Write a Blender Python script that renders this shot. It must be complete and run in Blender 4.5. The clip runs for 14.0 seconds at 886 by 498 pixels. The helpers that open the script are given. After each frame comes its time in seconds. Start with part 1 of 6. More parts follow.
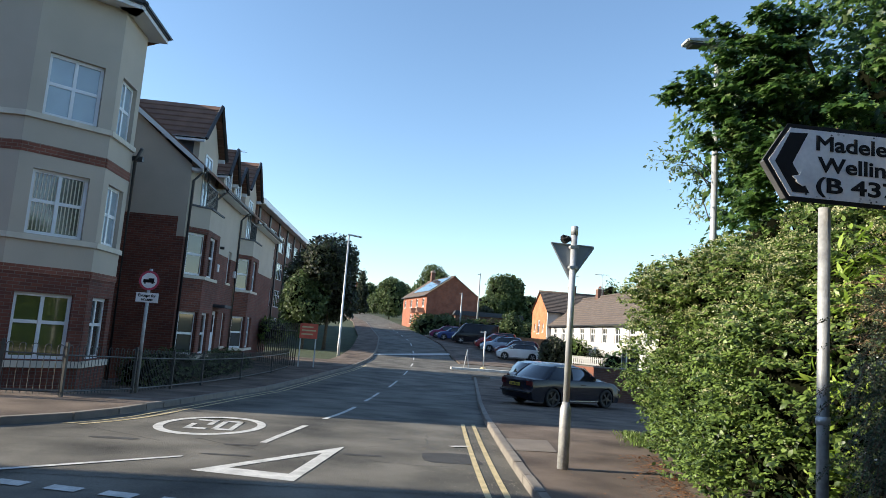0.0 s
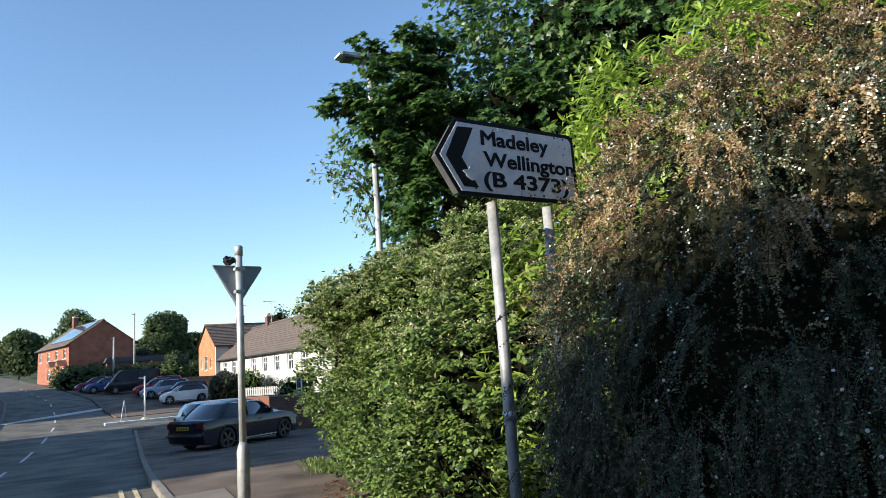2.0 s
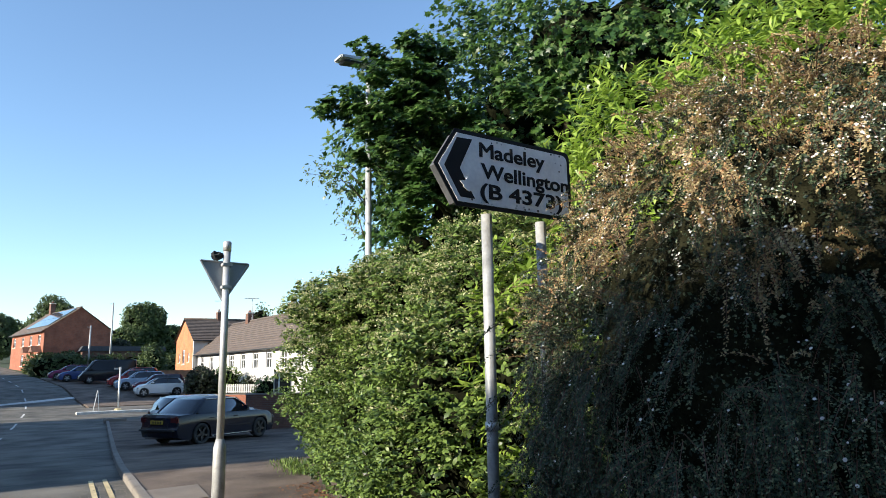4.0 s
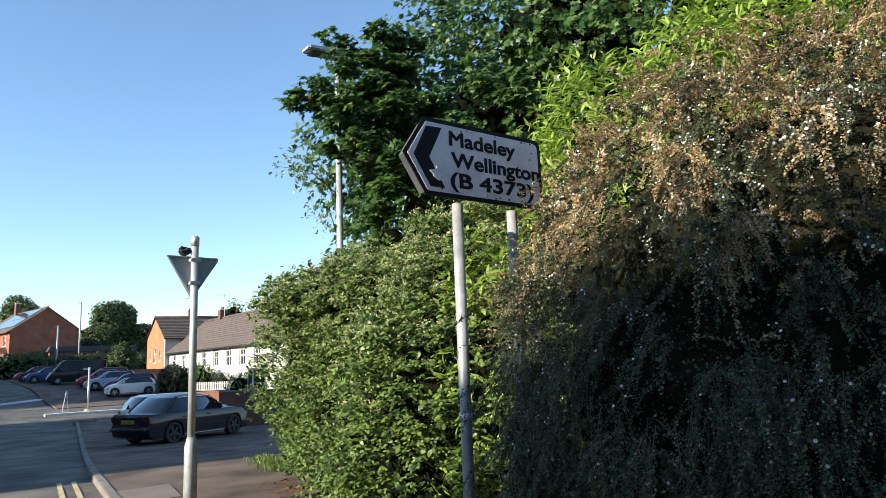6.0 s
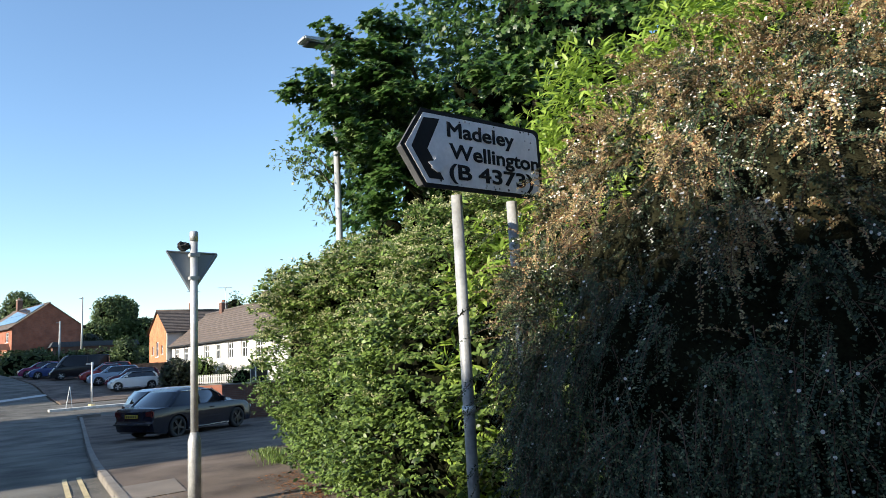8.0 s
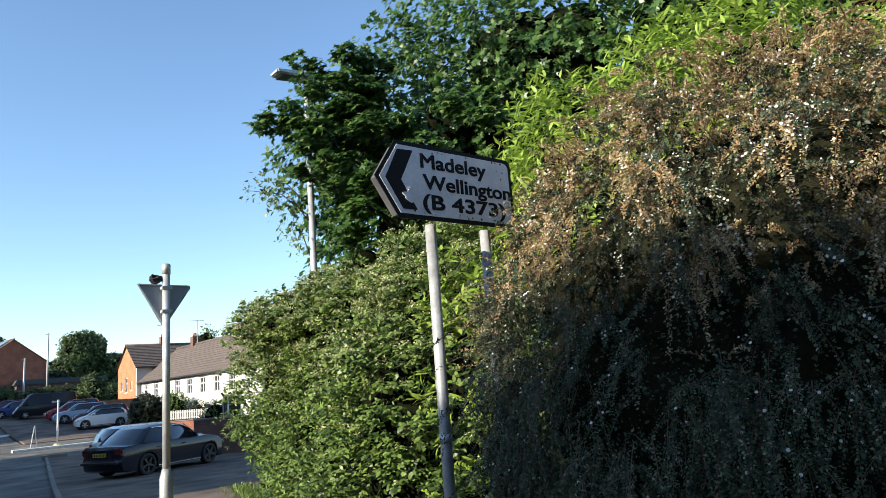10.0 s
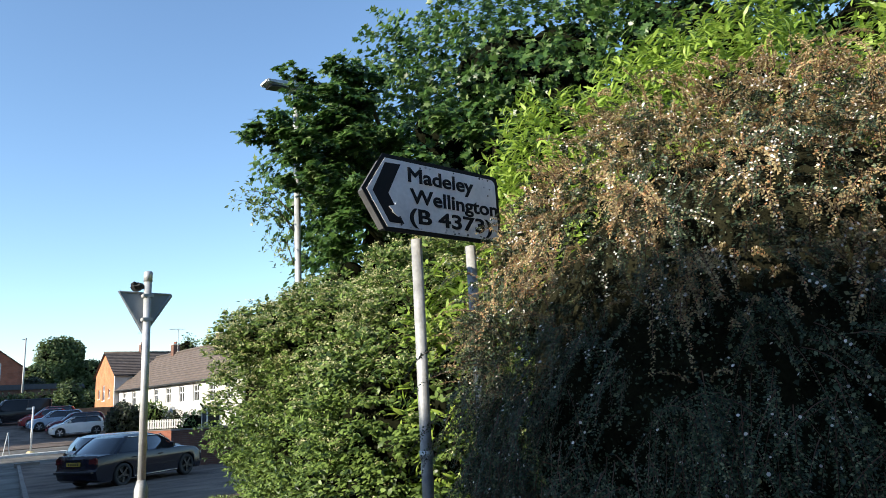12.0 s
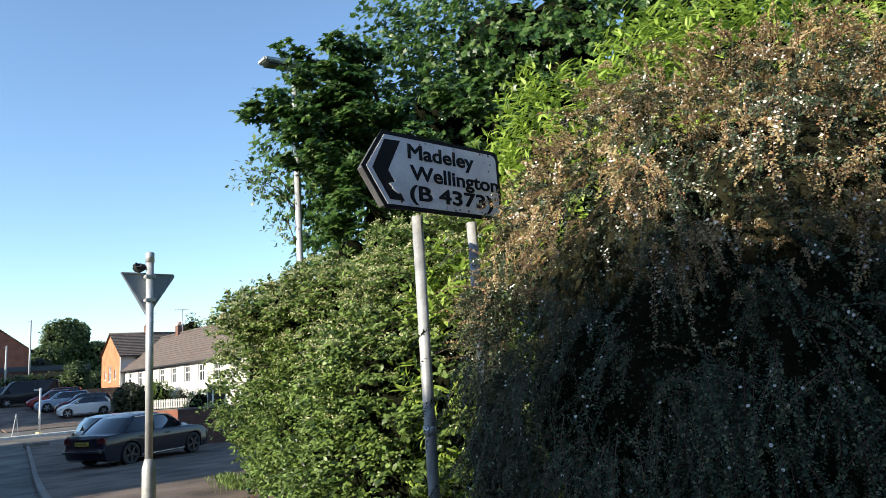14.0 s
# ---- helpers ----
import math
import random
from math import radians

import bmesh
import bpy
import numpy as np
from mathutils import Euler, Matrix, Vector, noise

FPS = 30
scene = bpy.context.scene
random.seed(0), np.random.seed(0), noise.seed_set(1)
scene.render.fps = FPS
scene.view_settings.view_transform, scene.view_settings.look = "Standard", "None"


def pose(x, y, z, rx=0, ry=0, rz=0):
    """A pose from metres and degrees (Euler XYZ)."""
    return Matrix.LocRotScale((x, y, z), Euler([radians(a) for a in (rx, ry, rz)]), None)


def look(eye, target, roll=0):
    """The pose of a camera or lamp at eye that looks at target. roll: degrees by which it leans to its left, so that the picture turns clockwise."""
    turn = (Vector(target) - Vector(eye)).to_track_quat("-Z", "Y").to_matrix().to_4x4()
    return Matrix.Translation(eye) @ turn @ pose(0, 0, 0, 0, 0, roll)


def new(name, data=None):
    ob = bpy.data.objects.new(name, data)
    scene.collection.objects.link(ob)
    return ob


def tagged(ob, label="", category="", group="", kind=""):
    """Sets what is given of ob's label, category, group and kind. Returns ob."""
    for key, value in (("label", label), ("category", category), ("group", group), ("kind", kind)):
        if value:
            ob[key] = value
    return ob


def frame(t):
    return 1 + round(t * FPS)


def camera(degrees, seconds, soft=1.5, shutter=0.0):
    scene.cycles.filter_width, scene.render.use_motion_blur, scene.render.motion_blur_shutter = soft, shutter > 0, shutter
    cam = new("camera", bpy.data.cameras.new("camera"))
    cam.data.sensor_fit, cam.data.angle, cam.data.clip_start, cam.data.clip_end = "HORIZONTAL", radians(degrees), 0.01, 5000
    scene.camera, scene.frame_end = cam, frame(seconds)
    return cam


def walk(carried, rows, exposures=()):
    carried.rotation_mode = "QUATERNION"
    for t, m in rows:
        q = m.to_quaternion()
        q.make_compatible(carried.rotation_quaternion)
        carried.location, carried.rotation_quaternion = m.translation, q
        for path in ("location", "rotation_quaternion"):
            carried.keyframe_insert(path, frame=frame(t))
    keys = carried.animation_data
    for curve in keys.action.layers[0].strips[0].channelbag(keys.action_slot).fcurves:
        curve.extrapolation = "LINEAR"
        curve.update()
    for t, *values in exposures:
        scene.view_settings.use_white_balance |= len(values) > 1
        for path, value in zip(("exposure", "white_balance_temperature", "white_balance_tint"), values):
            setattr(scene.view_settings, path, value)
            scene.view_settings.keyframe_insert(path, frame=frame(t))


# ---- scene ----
cam = camera(66.5, 14.0, 0.6)
PATH = [
    (0, (0.097, 1.076, 1.51), (0.283, 3.052, 1.76), 4.3),
    (0.5, (0.161, 1.383, 1.51), (0.622, 3.316, 1.729), 0.3),
    (1, (0.224, 1.585, 1.469), (0.841, 3.477, 1.666), -0.3),
    (1.5, (0.243, 1.724, 1.505), (1.284, 3.407, 1.799), -5.1),
    (2, (0.279, 1.724, 1.51), (1.369, 3.369, 1.838), -4.2),
    (2.5, (0.281, 1.698, 1.533), (1.457, 3.269, 1.923), -4.6),
    (3, (0.262, 1.695, 1.53), (1.438, 3.27, 1.9), -3.2),
    (3.5, (0.233, 1.722, 1.532), (1.358, 3.336, 1.892), -1.4),
    (3.7, (0.218, 1.718, 1.517), (1.34, 3.337, 1.864), -1.1),
    (5.8, (0.271, 1.755, 1.507), (1.437, 3.341, 1.859), -1.9),
    (6, (0.266, 1.752, 1.504), (1.454, 3.327, 1.829), -2.3),
    (6.5, (0.269, 1.767, 1.508), (1.531, 3.304, 1.719), -2.4),
    (7, (0.27, 1.786, 1.511), (1.488, 3.358, 1.728), -3.0),
    (7.2, (0.287, 1.783, 1.522), (1.481, 3.37, 1.764), -2.8),
    (9.3, (0.266, 1.769, 1.535), (1.459, 3.336, 1.882), -3.8),
    (9.5, (0.239, 1.742, 1.529), (1.437, 3.301, 1.892), -3.9),
    (10, (0.252, 1.733, 1.525), (1.498, 3.253, 1.896), -4.5),
    (10.5, (0.268, 1.738, 1.539), (1.548, 3.207, 1.989), -4.3),
    (11, (0.258, 1.733, 1.536), (1.546, 3.197, 1.983), -4.2),
    (11.5, (0.261, 1.735, 1.537), (1.543, 3.216, 1.942), -3.6),
    (12, (0.259, 1.74, 1.532), (1.534, 3.225, 1.941), -3.3),
    (12.5, (0.259, 1.739, 1.531), (1.535, 3.226, 1.932), -3.2),
    (13, (0.256, 1.739, 1.528), (1.54, 3.228, 1.897), -3.3),
    (13.5, (0.271, 1.756, 1.527), (1.552, 3.251, 1.878), -3.4),
    (14, (0.271, 1.748, 1.529), (1.547, 3.249, 1.873), -4.0),
]
walk(cam, [(t, look(eye, target, roll)) for t, eye, target, roll in PATH], [(0, 1.03, 6400, 8), (0.5, 0.96, 6300, 8), (1, 0.9, 6200, 8), (1.5, 0.91, 6150, 8), (2, 0.94, 6150, 8), (2.5, 1.0, 6150, 8), (3, 1.04, 6200, 8), (3.6, 1.07, 6250, 8), (14, 1.07, 6250, 8)])

# ---------------------------------------------------------------- light
SUN_EL, SUN_AZ = 20.0, 271.0          # degrees; azimuth clockwise from +y, the sun stands to the west (-x)
world = bpy.data.worlds.new("sky")
scene.world = world
world.use_nodes = True
wn = world.node_tree.nodes
sky = wn.new("ShaderNodeTexSky")
sky.sky_type, sky.sun_disc = "NISHITA", False
sky.sun_elevation, sky.sun_rotation = radians(SUN_EL), radians(SUN_AZ)
sky.air_density, sky.dust_density, sky.ozone_density = 1.0, 0.2, 2.5
world.node_tree.links.new(sky.outputs[0], wn["Background"].inputs[0])
wn["Background"].inputs[1].default_value = 0.132
sun = new("sun", bpy.data.lights.new("sun", "SUN"))
sun.data.energy, sun.data.angle, sun.data.color = 5.0, radians(0.5), (1.0, 0.89, 0.73)
sdir = Vector((math.sin(radians(SUN_AZ)) * math.cos(radians(SUN_EL)), math.cos(radians(SUN_AZ)) * math.cos(radians(SUN_EL)), math.sin(radians(SUN_EL))))
sun.matrix_world = look(sdir * 80, (0, 0, 0))


# ---------------------------------------------------------------- materials
def mat(name, color, rough=0.8, metal=0.0, var=0.25, scale=6.0, fine=60.0, bump=0.15, tint=None, coat=0.0, spec=0.5):
    """Plain surface with stains at one scale, grain at another and a fine relief."""
    m = bpy.data.materials.new(name)
    m.use_nodes = True
    n, l = m.node_tree.nodes, m.node_tree.links
    b = n["Principled BSDF"]
    tc = n.new("ShaderNodeTexCoord")
    big, small = n.new("ShaderNodeTexNoise"), n.new("ShaderNodeTexNoise")
    big.inputs["Scale"].default_value, small.inputs["Scale"].default_value = scale, fine
    big.inputs["Detail"].default_value, small.inputs["Detail"].default_value = 5, 3
    for t in (big, small):
        l.new(tc.outputs["Object"], t.inputs["Vector"])
    add = n.new("ShaderNodeMath")
    add.operation = "MULTIPLY_ADD"
    l.new(small.outputs[0], add.inputs[0])
    add.inputs[1].default_value = 0.5
    l.new(big.outputs[0], add.inputs[2])
    ramp = n.new("ShaderNodeValToRGB")
    lo = [c * (1 - var) for c in color]
    hi = [min(1, c * (1 + var)) for c in (tint or color)]
    ramp.color_ramp.elements[0].position, ramp.color_ramp.elements[1].position = 0.5, 1.0
    ramp.color_ramp.elements[0].color, ramp.color_ramp.elements[1].color = (*lo, 1), (*hi, 1)
    l.new(add.outputs[0], ramp.inputs[0])
    l.new(ramp.outputs[0], b.inputs["Base Color"])
    b.inputs["Roughness"].default_value, b.inputs["Metallic"].default_value = rough, metal
    b.inputs["Coat Weight"].default_value = coat
    b.inputs["Specular IOR Level"].default_value = spec
    if bump:
        bm_ = n.new("ShaderNodeBump")
        bm_.inputs["Strength"].default_value, bm_.inputs["Distance"].default_value = bump, 0.01
        l.new(small.outputs[0], bm_.inputs["Height"])
        l.new(bm_.outputs[0], b.inputs["Normal"])
    return m


def brick_mat(name, c1, c2, mortar):
    """Running-bond brickwork at true size, laid out by the wall's own direction."""
    m = bpy.data.materials.new(name)
    m.use_nodes = True
    n, l = m.node_tree.nodes, m.node_tree.links
    b = n["Principled BSDF"]
    geo = n.new("ShaderNodeNewGeometry")
    cross = n.new("ShaderNodeVectorMath")
    cross.operation = "CROSS_PRODUCT"
    cross.inputs[1].default_value = (0, 0, 1)
    l.new(geo.outputs["True Normal"], cross.inputs[0])
    dot = n.new("ShaderNodeVectorMath")
    dot.operation = "DOT_PRODUCT"
    l.new(cross.outputs[0], dot.inputs[0])
    l.new(geo.outputs["Position"], dot.inputs[1])
    sep, comb = n.new("ShaderNodeSeparateXYZ"), n.new("ShaderNodeCombineXYZ")
    l.new(geo.outputs["Position"], sep.inputs[0])
    l.new(dot.outputs["Value"], comb.inputs[0])
    l.new(sep.outputs[2], comb.inputs[1])
    br = n.new("ShaderNodeTexBrick")
    l.new(comb.outputs[0], br.inputs["Vector"])
    br.inputs["Color1"].default_value, br.inputs["Color2"].default_value, br.inputs["Mortar"].default_value = (*c1, 1), (*c2, 1), (*mortar, 1)
    br.inputs["Scale"].default_value = 1.0
    br.inputs["Brick Width"].default_value, br.inputs["Row Height"].default_value, br.inputs["Mortar Size"].default_value = 0.225, 0.075, 0.006
    noi = n.new("ShaderNodeTexNoise")
    noi.inputs["Scale"].default_value, noi.inputs["Detail"].default_value = 1.3, 6
    l.new(geo.outputs["Position"], noi.inputs["Vector"])
    mix = n.new("ShaderNodeMix")
    mix.data_type, mix.blend_type = "RGBA", "MULTIPLY"
    mix.inputs["Factor"].default_value = 0.7
    l.new(br.outputs["Color"], mix.inputs["A"])
    l.new(noi.outputs[0], mix.inputs["B"])
    gain = n.new("ShaderNodeMix")
    gain.data_type, gain.blend_type = "RGBA", "MULTIPLY"
    gain.inputs["Factor"].default_value = 1.0
    gain.inputs["B"].default_value = (1.5, 1.5, 1.5, 1)
    l.new(mix.outputs["Result"], gain.inputs["A"])
    l.new(gain.outputs["Result"], b.inputs["Base Color"])
    b.inputs["Roughness"].default_value = 0.9
    bump = n.new("ShaderNodeBump")
    bump.inputs["Strength"].default_value, bump.inputs["Distance"].default_value = 0.5, 0.01
    bump.invert = True
    l.new(br.outputs["Fac"], bump.inputs["Height"])
    l.new(bump.outputs[0], b.inputs["Normal"])
    return m


def leaf_mat(name, dark, light, trans=0.35, rough=0.45, odd=None, odd_share=0.1, spec=0.4):
    """Leaves: each leaf its own shade, part of the light goes through."""
    m = bpy.data.materials.new(name)
    m.use_nodes = True
    n, l = m.node_tree.nodes, m.node_tree.links
    b = n["Principled BSDF"]
    geo = n.new("ShaderNodeNewGeometry")
    ramp = n.new("ShaderNodeValToRGB")
    e = ramp.color_ramp.elements
    e[0].color, e[1].color = (*dark, 1), (*light, 1)
    e[0].position, e[1].position = 0.1, 0.85
    if odd:
        x = ramp.color_ramp.elements.new(1 - odd_share)
        x.color = (*light, 1)
        e[-1].color, e[-1].position = (*odd, 1), min(1.0, 1 - odd_share + 0.03)
    l.new(geo.outputs["Random Per Island"], ramp.inputs[0])
    noi = n.new("ShaderNodeTexNoise")
    noi.inputs["Scale"].default_value = 1.7
    l.new(geo.outputs["Position"], noi.inputs["Vector"])
    mix = n.new("ShaderNodeMix")
    mix.data_type, mix.blend_type = "RGBA", "OVERLAY"
    mix.inputs["Factor"].default_value = 0.35
    l.new(ramp.outputs[0], mix.inputs["A"])
    l.new(noi.outputs[0], mix.inputs["B"])
    l.new(mix.outputs["Result"], b.inputs["Base Color"])
    b.inputs["Roughness"].default_value = rough
    b.inputs["Specular IOR Level"].default_value = spec
    tr = n.new("ShaderNodeBsdfTranslucent")
    l.new(mix.outputs["Result"], tr.inputs["Color"])
    ms = n.new("ShaderNodeMixShader")
    ms.inputs[0].default_value = trans
    l.new(b.outputs[0], ms.inputs[1])
    l.new(tr.outputs[0], ms.inputs[2])
    l.new(ms.outputs[0], n["Material Output"].inputs[0])
    return m


def glass_mat(name, tint=(0.02, 0.025, 0.03), rough=0.03):
    m = bpy.data.materials.new(name)
    m.use_nodes = True
    b = m.node_tree.nodes["Principled BSDF"]
    b.inputs["Base Color"].default_value = (*tint, 1)
    b.inputs["Roughness"].default_value = rough
    b.inputs["IOR"].default_value = 1.52
    b.inputs["Coat Weight"].default_value = 1.0
    return m


ASPHALT = mat("asphalt", (0.072, 0.068, 0.06), 0.85, var=0.45, scale=0.8, fine=70, bump=0.8, tint=(0.15, 0.138, 0.116), spec=0.3)
PAVING = mat("pavement_tarmac", (0.085, 0.064, 0.052), 0.9, var=0.4, scale=0.9, fine=90, bump=0.8, tint=(0.17, 0.13, 0.102), spec=0.25)
KERB = mat("kerb_concrete", (0.21, 0.185, 0.16), 0.9, var=0.25, scale=3, fine=80)
SLAB = mat("slab_concrete", (0.2, 0.165, 0.135), 0.9, var=0.2, scale=2, fine=60)
WHITE_LINE = mat("white_road_paint", (0.55, 0.54, 0.51), 0.8, var=0.3, scale=5, fine=50)
YELLOW_LINE = mat("yellow_road_paint", (0.55, 0.44, 0.24), 0.8, var=0.3, scale=5, fine=50)
TAR = mat("dark_tar_patch", (0.05, 0.048, 0.046), 0.8, var=0.3, scale=4, fine=90, bump=0.5)
EARTH = mat("bare_earth", (0.12, 0.08, 0.05), 0.95, var=0.4, scale=2, fine=40, bump=0.6)
GRASS = mat("mown_grass", (0.04, 0.055, 0.02), 0.95, var=0.4, scale=1.2, fine=50, bump=0.8)
RENDER_WALL = mat("beige_render", (0.47, 0.405, 0.33), 0.9, var=0.08, scale=1.0, fine=120, bump=0.1)
CREAM = mat("cream_stone_trim", (0.6, 0.54, 0.45), 0.85, var=0.1, scale=3)
BRICK = brick_mat("red_brick", (0.17, 0.052, 0.032), (0.11, 0.036, 0.025), (0.15, 0.11, 0.09))
BRICK_BAND = brick_mat("red_brick_band", (0.22, 0.075, 0.048), (0.18, 0.062, 0.04), (0.24, 0.17, 0.13))
BRICK_ORANGE = brick_mat("orange_brick", (0.5, 0.19, 0.08), (0.42, 0.15, 0.06), (0.4, 0.24, 0.15))
BRICK_DARK = brick_mat("brown_brick", (0.16, 0.075, 0.05), (0.12, 0.055, 0.04), (0.14, 0.11, 0.09))
WHITE_WALL = mat("white_painted_wall", (0.52, 0.5, 0.47), 0.85, var=0.06, scale=1.0, fine=60)
UPVC = mat("white_plastic_frame", (0.72, 0.73, 0.75), 0.35, var=0.04, scale=3, bump=0)
TILE = mat("brown_roof_tile", (0.17, 0.09, 0.06), 0.85, var=0.3, scale=2.5, fine=30)
TILE_GREY = mat("grey_brown_roof_tile", (0.105, 0.08, 0.066), 0.85, var=0.3, scale=2.5, fine=30)
LEAD = mat("dark_lead_cheek", (0.05, 0.055, 0.065), 0.6, var=0.2)
BLACK = mat("black_plastic", (0.02, 0.02, 0.022), 0.45, var=0.2, bump=0)
RUBBER = mat("tyre_rubber", (0.018, 0.018, 0.018), 0.8, var=0.2)
GALV = mat("galvanised_steel", (0.52, 0.53, 0.53), 0.5, 0.55, var=0.18, scale=7, fine=40, bump=0.08)
GALV_OLD = mat("weathered_grey_post", (0.37, 0.37, 0.36), 0.55, 0.35, var=0.28, scale=9, fine=50, bump=0.15)
SIGN_BACK = mat("grey_sign_back", (0.27, 0.3, 0.33), 0.55, 0.3, var=0.12, scale=5)
SIGN_WHITE = mat("dirty_white_sign_sheet", (0.8, 0.79, 0.77), 0.45, var=0.13, scale=7, fine=40, bump=0.03)
SIGN_BLACK = mat("black_sign_sheet", (0.01, 0.01, 0.011), 0.6, var=0.3, bump=0, spec=0.2)
SIGN_CASE = mat("grey_sign_casing", (0.09, 0.09, 0.092), 0.6, 0.2, var=0.3, scale=9)
SIGN_RED = mat("red_sign_sheet", (0.45, 0.05, 0.09), 0.5, var=0.1, bump=0)
RED = mat("faded_red_board", (0.55, 0.09, 0.05), 0.6, var=0.2)
WOOD = mat("brown_fence_board", (0.24, 0.13, 0.07), 0.85, var=0.3, scale=4)
BARK = mat("grey_brown_bark", (0.12, 0.09, 0.06), 0.95, var=0.4, scale=8, fine=40, bump=0.8)
GLASS = glass_mat("window_glass")
CAR_GLASS = glass_mat("car_glass", (0.01, 0.012, 0.014))
BLIND = mat("pale_blind", (0.5, 0.56, 0.6), 0.7, var=0.06, bump=0)
DARK_ROOM = mat("dim_curtain", (0.1, 0.09, 0.075), 0.9, var=0.4, scale=2)

# ---------------------------------------------------------------- building helpers


def mesh_ob(name, bm, material, smooth=False):
    me = bpy.data.meshes.new(name)
    bm.to_mesh(me)
    bm.free()
    for m in (material if isinstance(material, (list, tuple)) else [material]):
        me.materials.append(m)
    if smooth:
        me.polygons.foreach_set("use_smooth", [True] * len(me.polygons))
    return new(name, me)


def part(name, bm, material, parent, label="", smooth=False):
    ob = mesh_ob(name, bm, material, smooth)
    ob.parent = parent
    return tagged(ob, label) if label else ob


def thing(name, label, category, group="", at=None, kind=""):
    ob = new(name)
    ob.empty_display_size = 0.2
    if at is not None:
        ob.matrix_world = at
    return tagged(ob, label, category, group, kind)


def box(bm, x0, y0, z0, x1, y1, z1, m=None):
    vs = [bm.verts.new((x, y, z)) for z in (z0, z1) for x, y in ((x0, y0), (x1, y0), (x1, y1), (x0, y1))]
    fs = [bm.faces.new([vs[i] for i in f]) for f in ((3, 2, 1, 0), (4, 5, 6, 7), (0, 1, 5, 4), (1, 2, 6, 5), (2, 3, 7, 6), (3, 0, 4, 7))]
    if m is not None:
        bmesh.ops.transform(bm, matrix=m, verts=vs)
    return fs


def bx(x0, y0, z0, x1, y1, z1, m=None, bevel=0.0):
    bm = bmesh.new()
    box(bm, x0, y0, z0, x1, y1, z1, m)
    if bevel:
        bmesh.ops.bevel(bm, geom=bm.edges[:], offset=bevel, segments=2, affect="EDGES")
    return bm


def tube(points, radii, sides=12, bm=None, cap=True):
    """A round bar through the points, with a radius at each."""
    bm = bm or bmesh.new()
    rings = []
    pts = [Vector(p) for p in points]
    for i, p in enumerate(pts):
        d = (pts[min(i + 1, len(pts) - 1)] - pts[max(i - 1, 0)]).normalized()
        q = d.to_track_quat("Z", "Y").to_matrix()
        rings.append([bm.verts.new(p + q @ Vector((math.cos(a), math.sin(a), 0)) * radii[i]) for a in (2 * math.pi * k / sides for k in range(sides))])
    for a, b in zip(rings, rings[1:]):
        for k in range(sides):
            bm.faces.new((a[k], a[(k + 1) % sides], b[(k + 1) % sides], b[k]))
    if cap:
        bm.faces.new(rings[0][::-1])
        bm.faces.new(rings[-1])
    return bm


def prism(outline, depth, m=None, bm=None):
    """An outline in x and z, pushed back along +y by depth."""
    bm = bm or bmesh.new()
    a = [bm.verts.new((x, 0, z)) for x, z in outline]
    b = [bm.verts.new((x, depth, z)) for x, z in outline]
    fa, fb = bm.faces.new(a), bm.faces.new(b[::-1])
    for i in range(len(a)):
        j = (i + 1) % len(a)
        bm.faces.new((a[i], b[i], b[j], a[j]))
    bmesh.ops.recalc_face_normals(bm, faces=bm.faces[:])
    if m is not None:
        bmesh.ops.transform(bm, matrix=m, verts=a + b)
    return bm


def run(p0, p1):
    """A frame at p0 (x, y) with its x axis towards p1, z up and -y outwards (to the right of the way from p0 to p1)."""
    d = Vector((p1[0] - p0[0], p1[1] - p0[1], 0))
    return pose(p0[0], p0[1], 0, 0, 0, math.degrees(math.atan2(d.y, d.x))), d.length


def lerp_table(table, y):
    for (a, va), (b, vb) in zip(table, table[1:]):
        if y <= b:
            f = max(0.0, (y - a) / (b - a))
            return va + (vb - va) * f
    return table[-1][1]


# ---------------------------------------------------------------- ground, road, pavements
HEIGHTS = [(-60, 0.6), (-10, 0.1), (8, -0.2), (14, -0.26), (24, -0.74), (30, -0.86), (40, -0.85), (48, -0.7), (58, -0.45), (62, -0.15), (68, 0.4), (81, 1.1), (111, 2.5), (141, 4.1), (200, 7.0), (300, 9.0), (900, 9.0)]


def ground_z(y):
    return lerp_table(HEIGHTS, y)


CENTRE = [(-60, -9.0), (0, -2.9), (11, -1.45), (14.5, -0.65), (18.8, -0.14), (22.2, 0.08), (26.8, 0.55), (32, 1.25), (40.4, 2.2), (50, 3.2), (60, 3.8), (70, 3.95), (81, 3.4), (111, 1.7), (141, -1.5), (200, -12.0), (300, -30.0)]
KERB_L = [(8, -9.0), (10, -6.6), (11.4, -5.05), (12.4, -4.35), (13.4, -3.95), (16, -3.75), (20.8, -3.5), (30, -2.65), (35.4, -1.9), (42.5, -0.8), (50, 0.1), (62, 0.7), (72, 0.9), (81, 0.4), (111, -1.0), (141, -4.5), (200, -15.0), (300, -33.0)]
KERB_R = [(-60, 1.6), (4, 1.75), (8.7, 1.98), (10.4, 2.14), (14.6, 2.51), (20, 3.25), (28.3, 4.45), (41.7, 6.3), (55, 6.8), (62, 6.9), (70, 6.9), (81, 6.3), (111, 4.5), (141, 1.5), (200, -9.0), (300, -27.0)]
HALF = 3.05


def eased(table, y, w):
    return sum(lerp_table(table, y + w * k) for k in (-1, -0.5, 0, 0.5, 1)) / 5


def centre_x(y):
    return eased(CENTRE, y, 2)


def kerb_left(y):
    return eased(KERB_L, y, 0.8 if y < 15 else 2)


def kerb_right(y):
    return eased(KERB_R, y, 2)


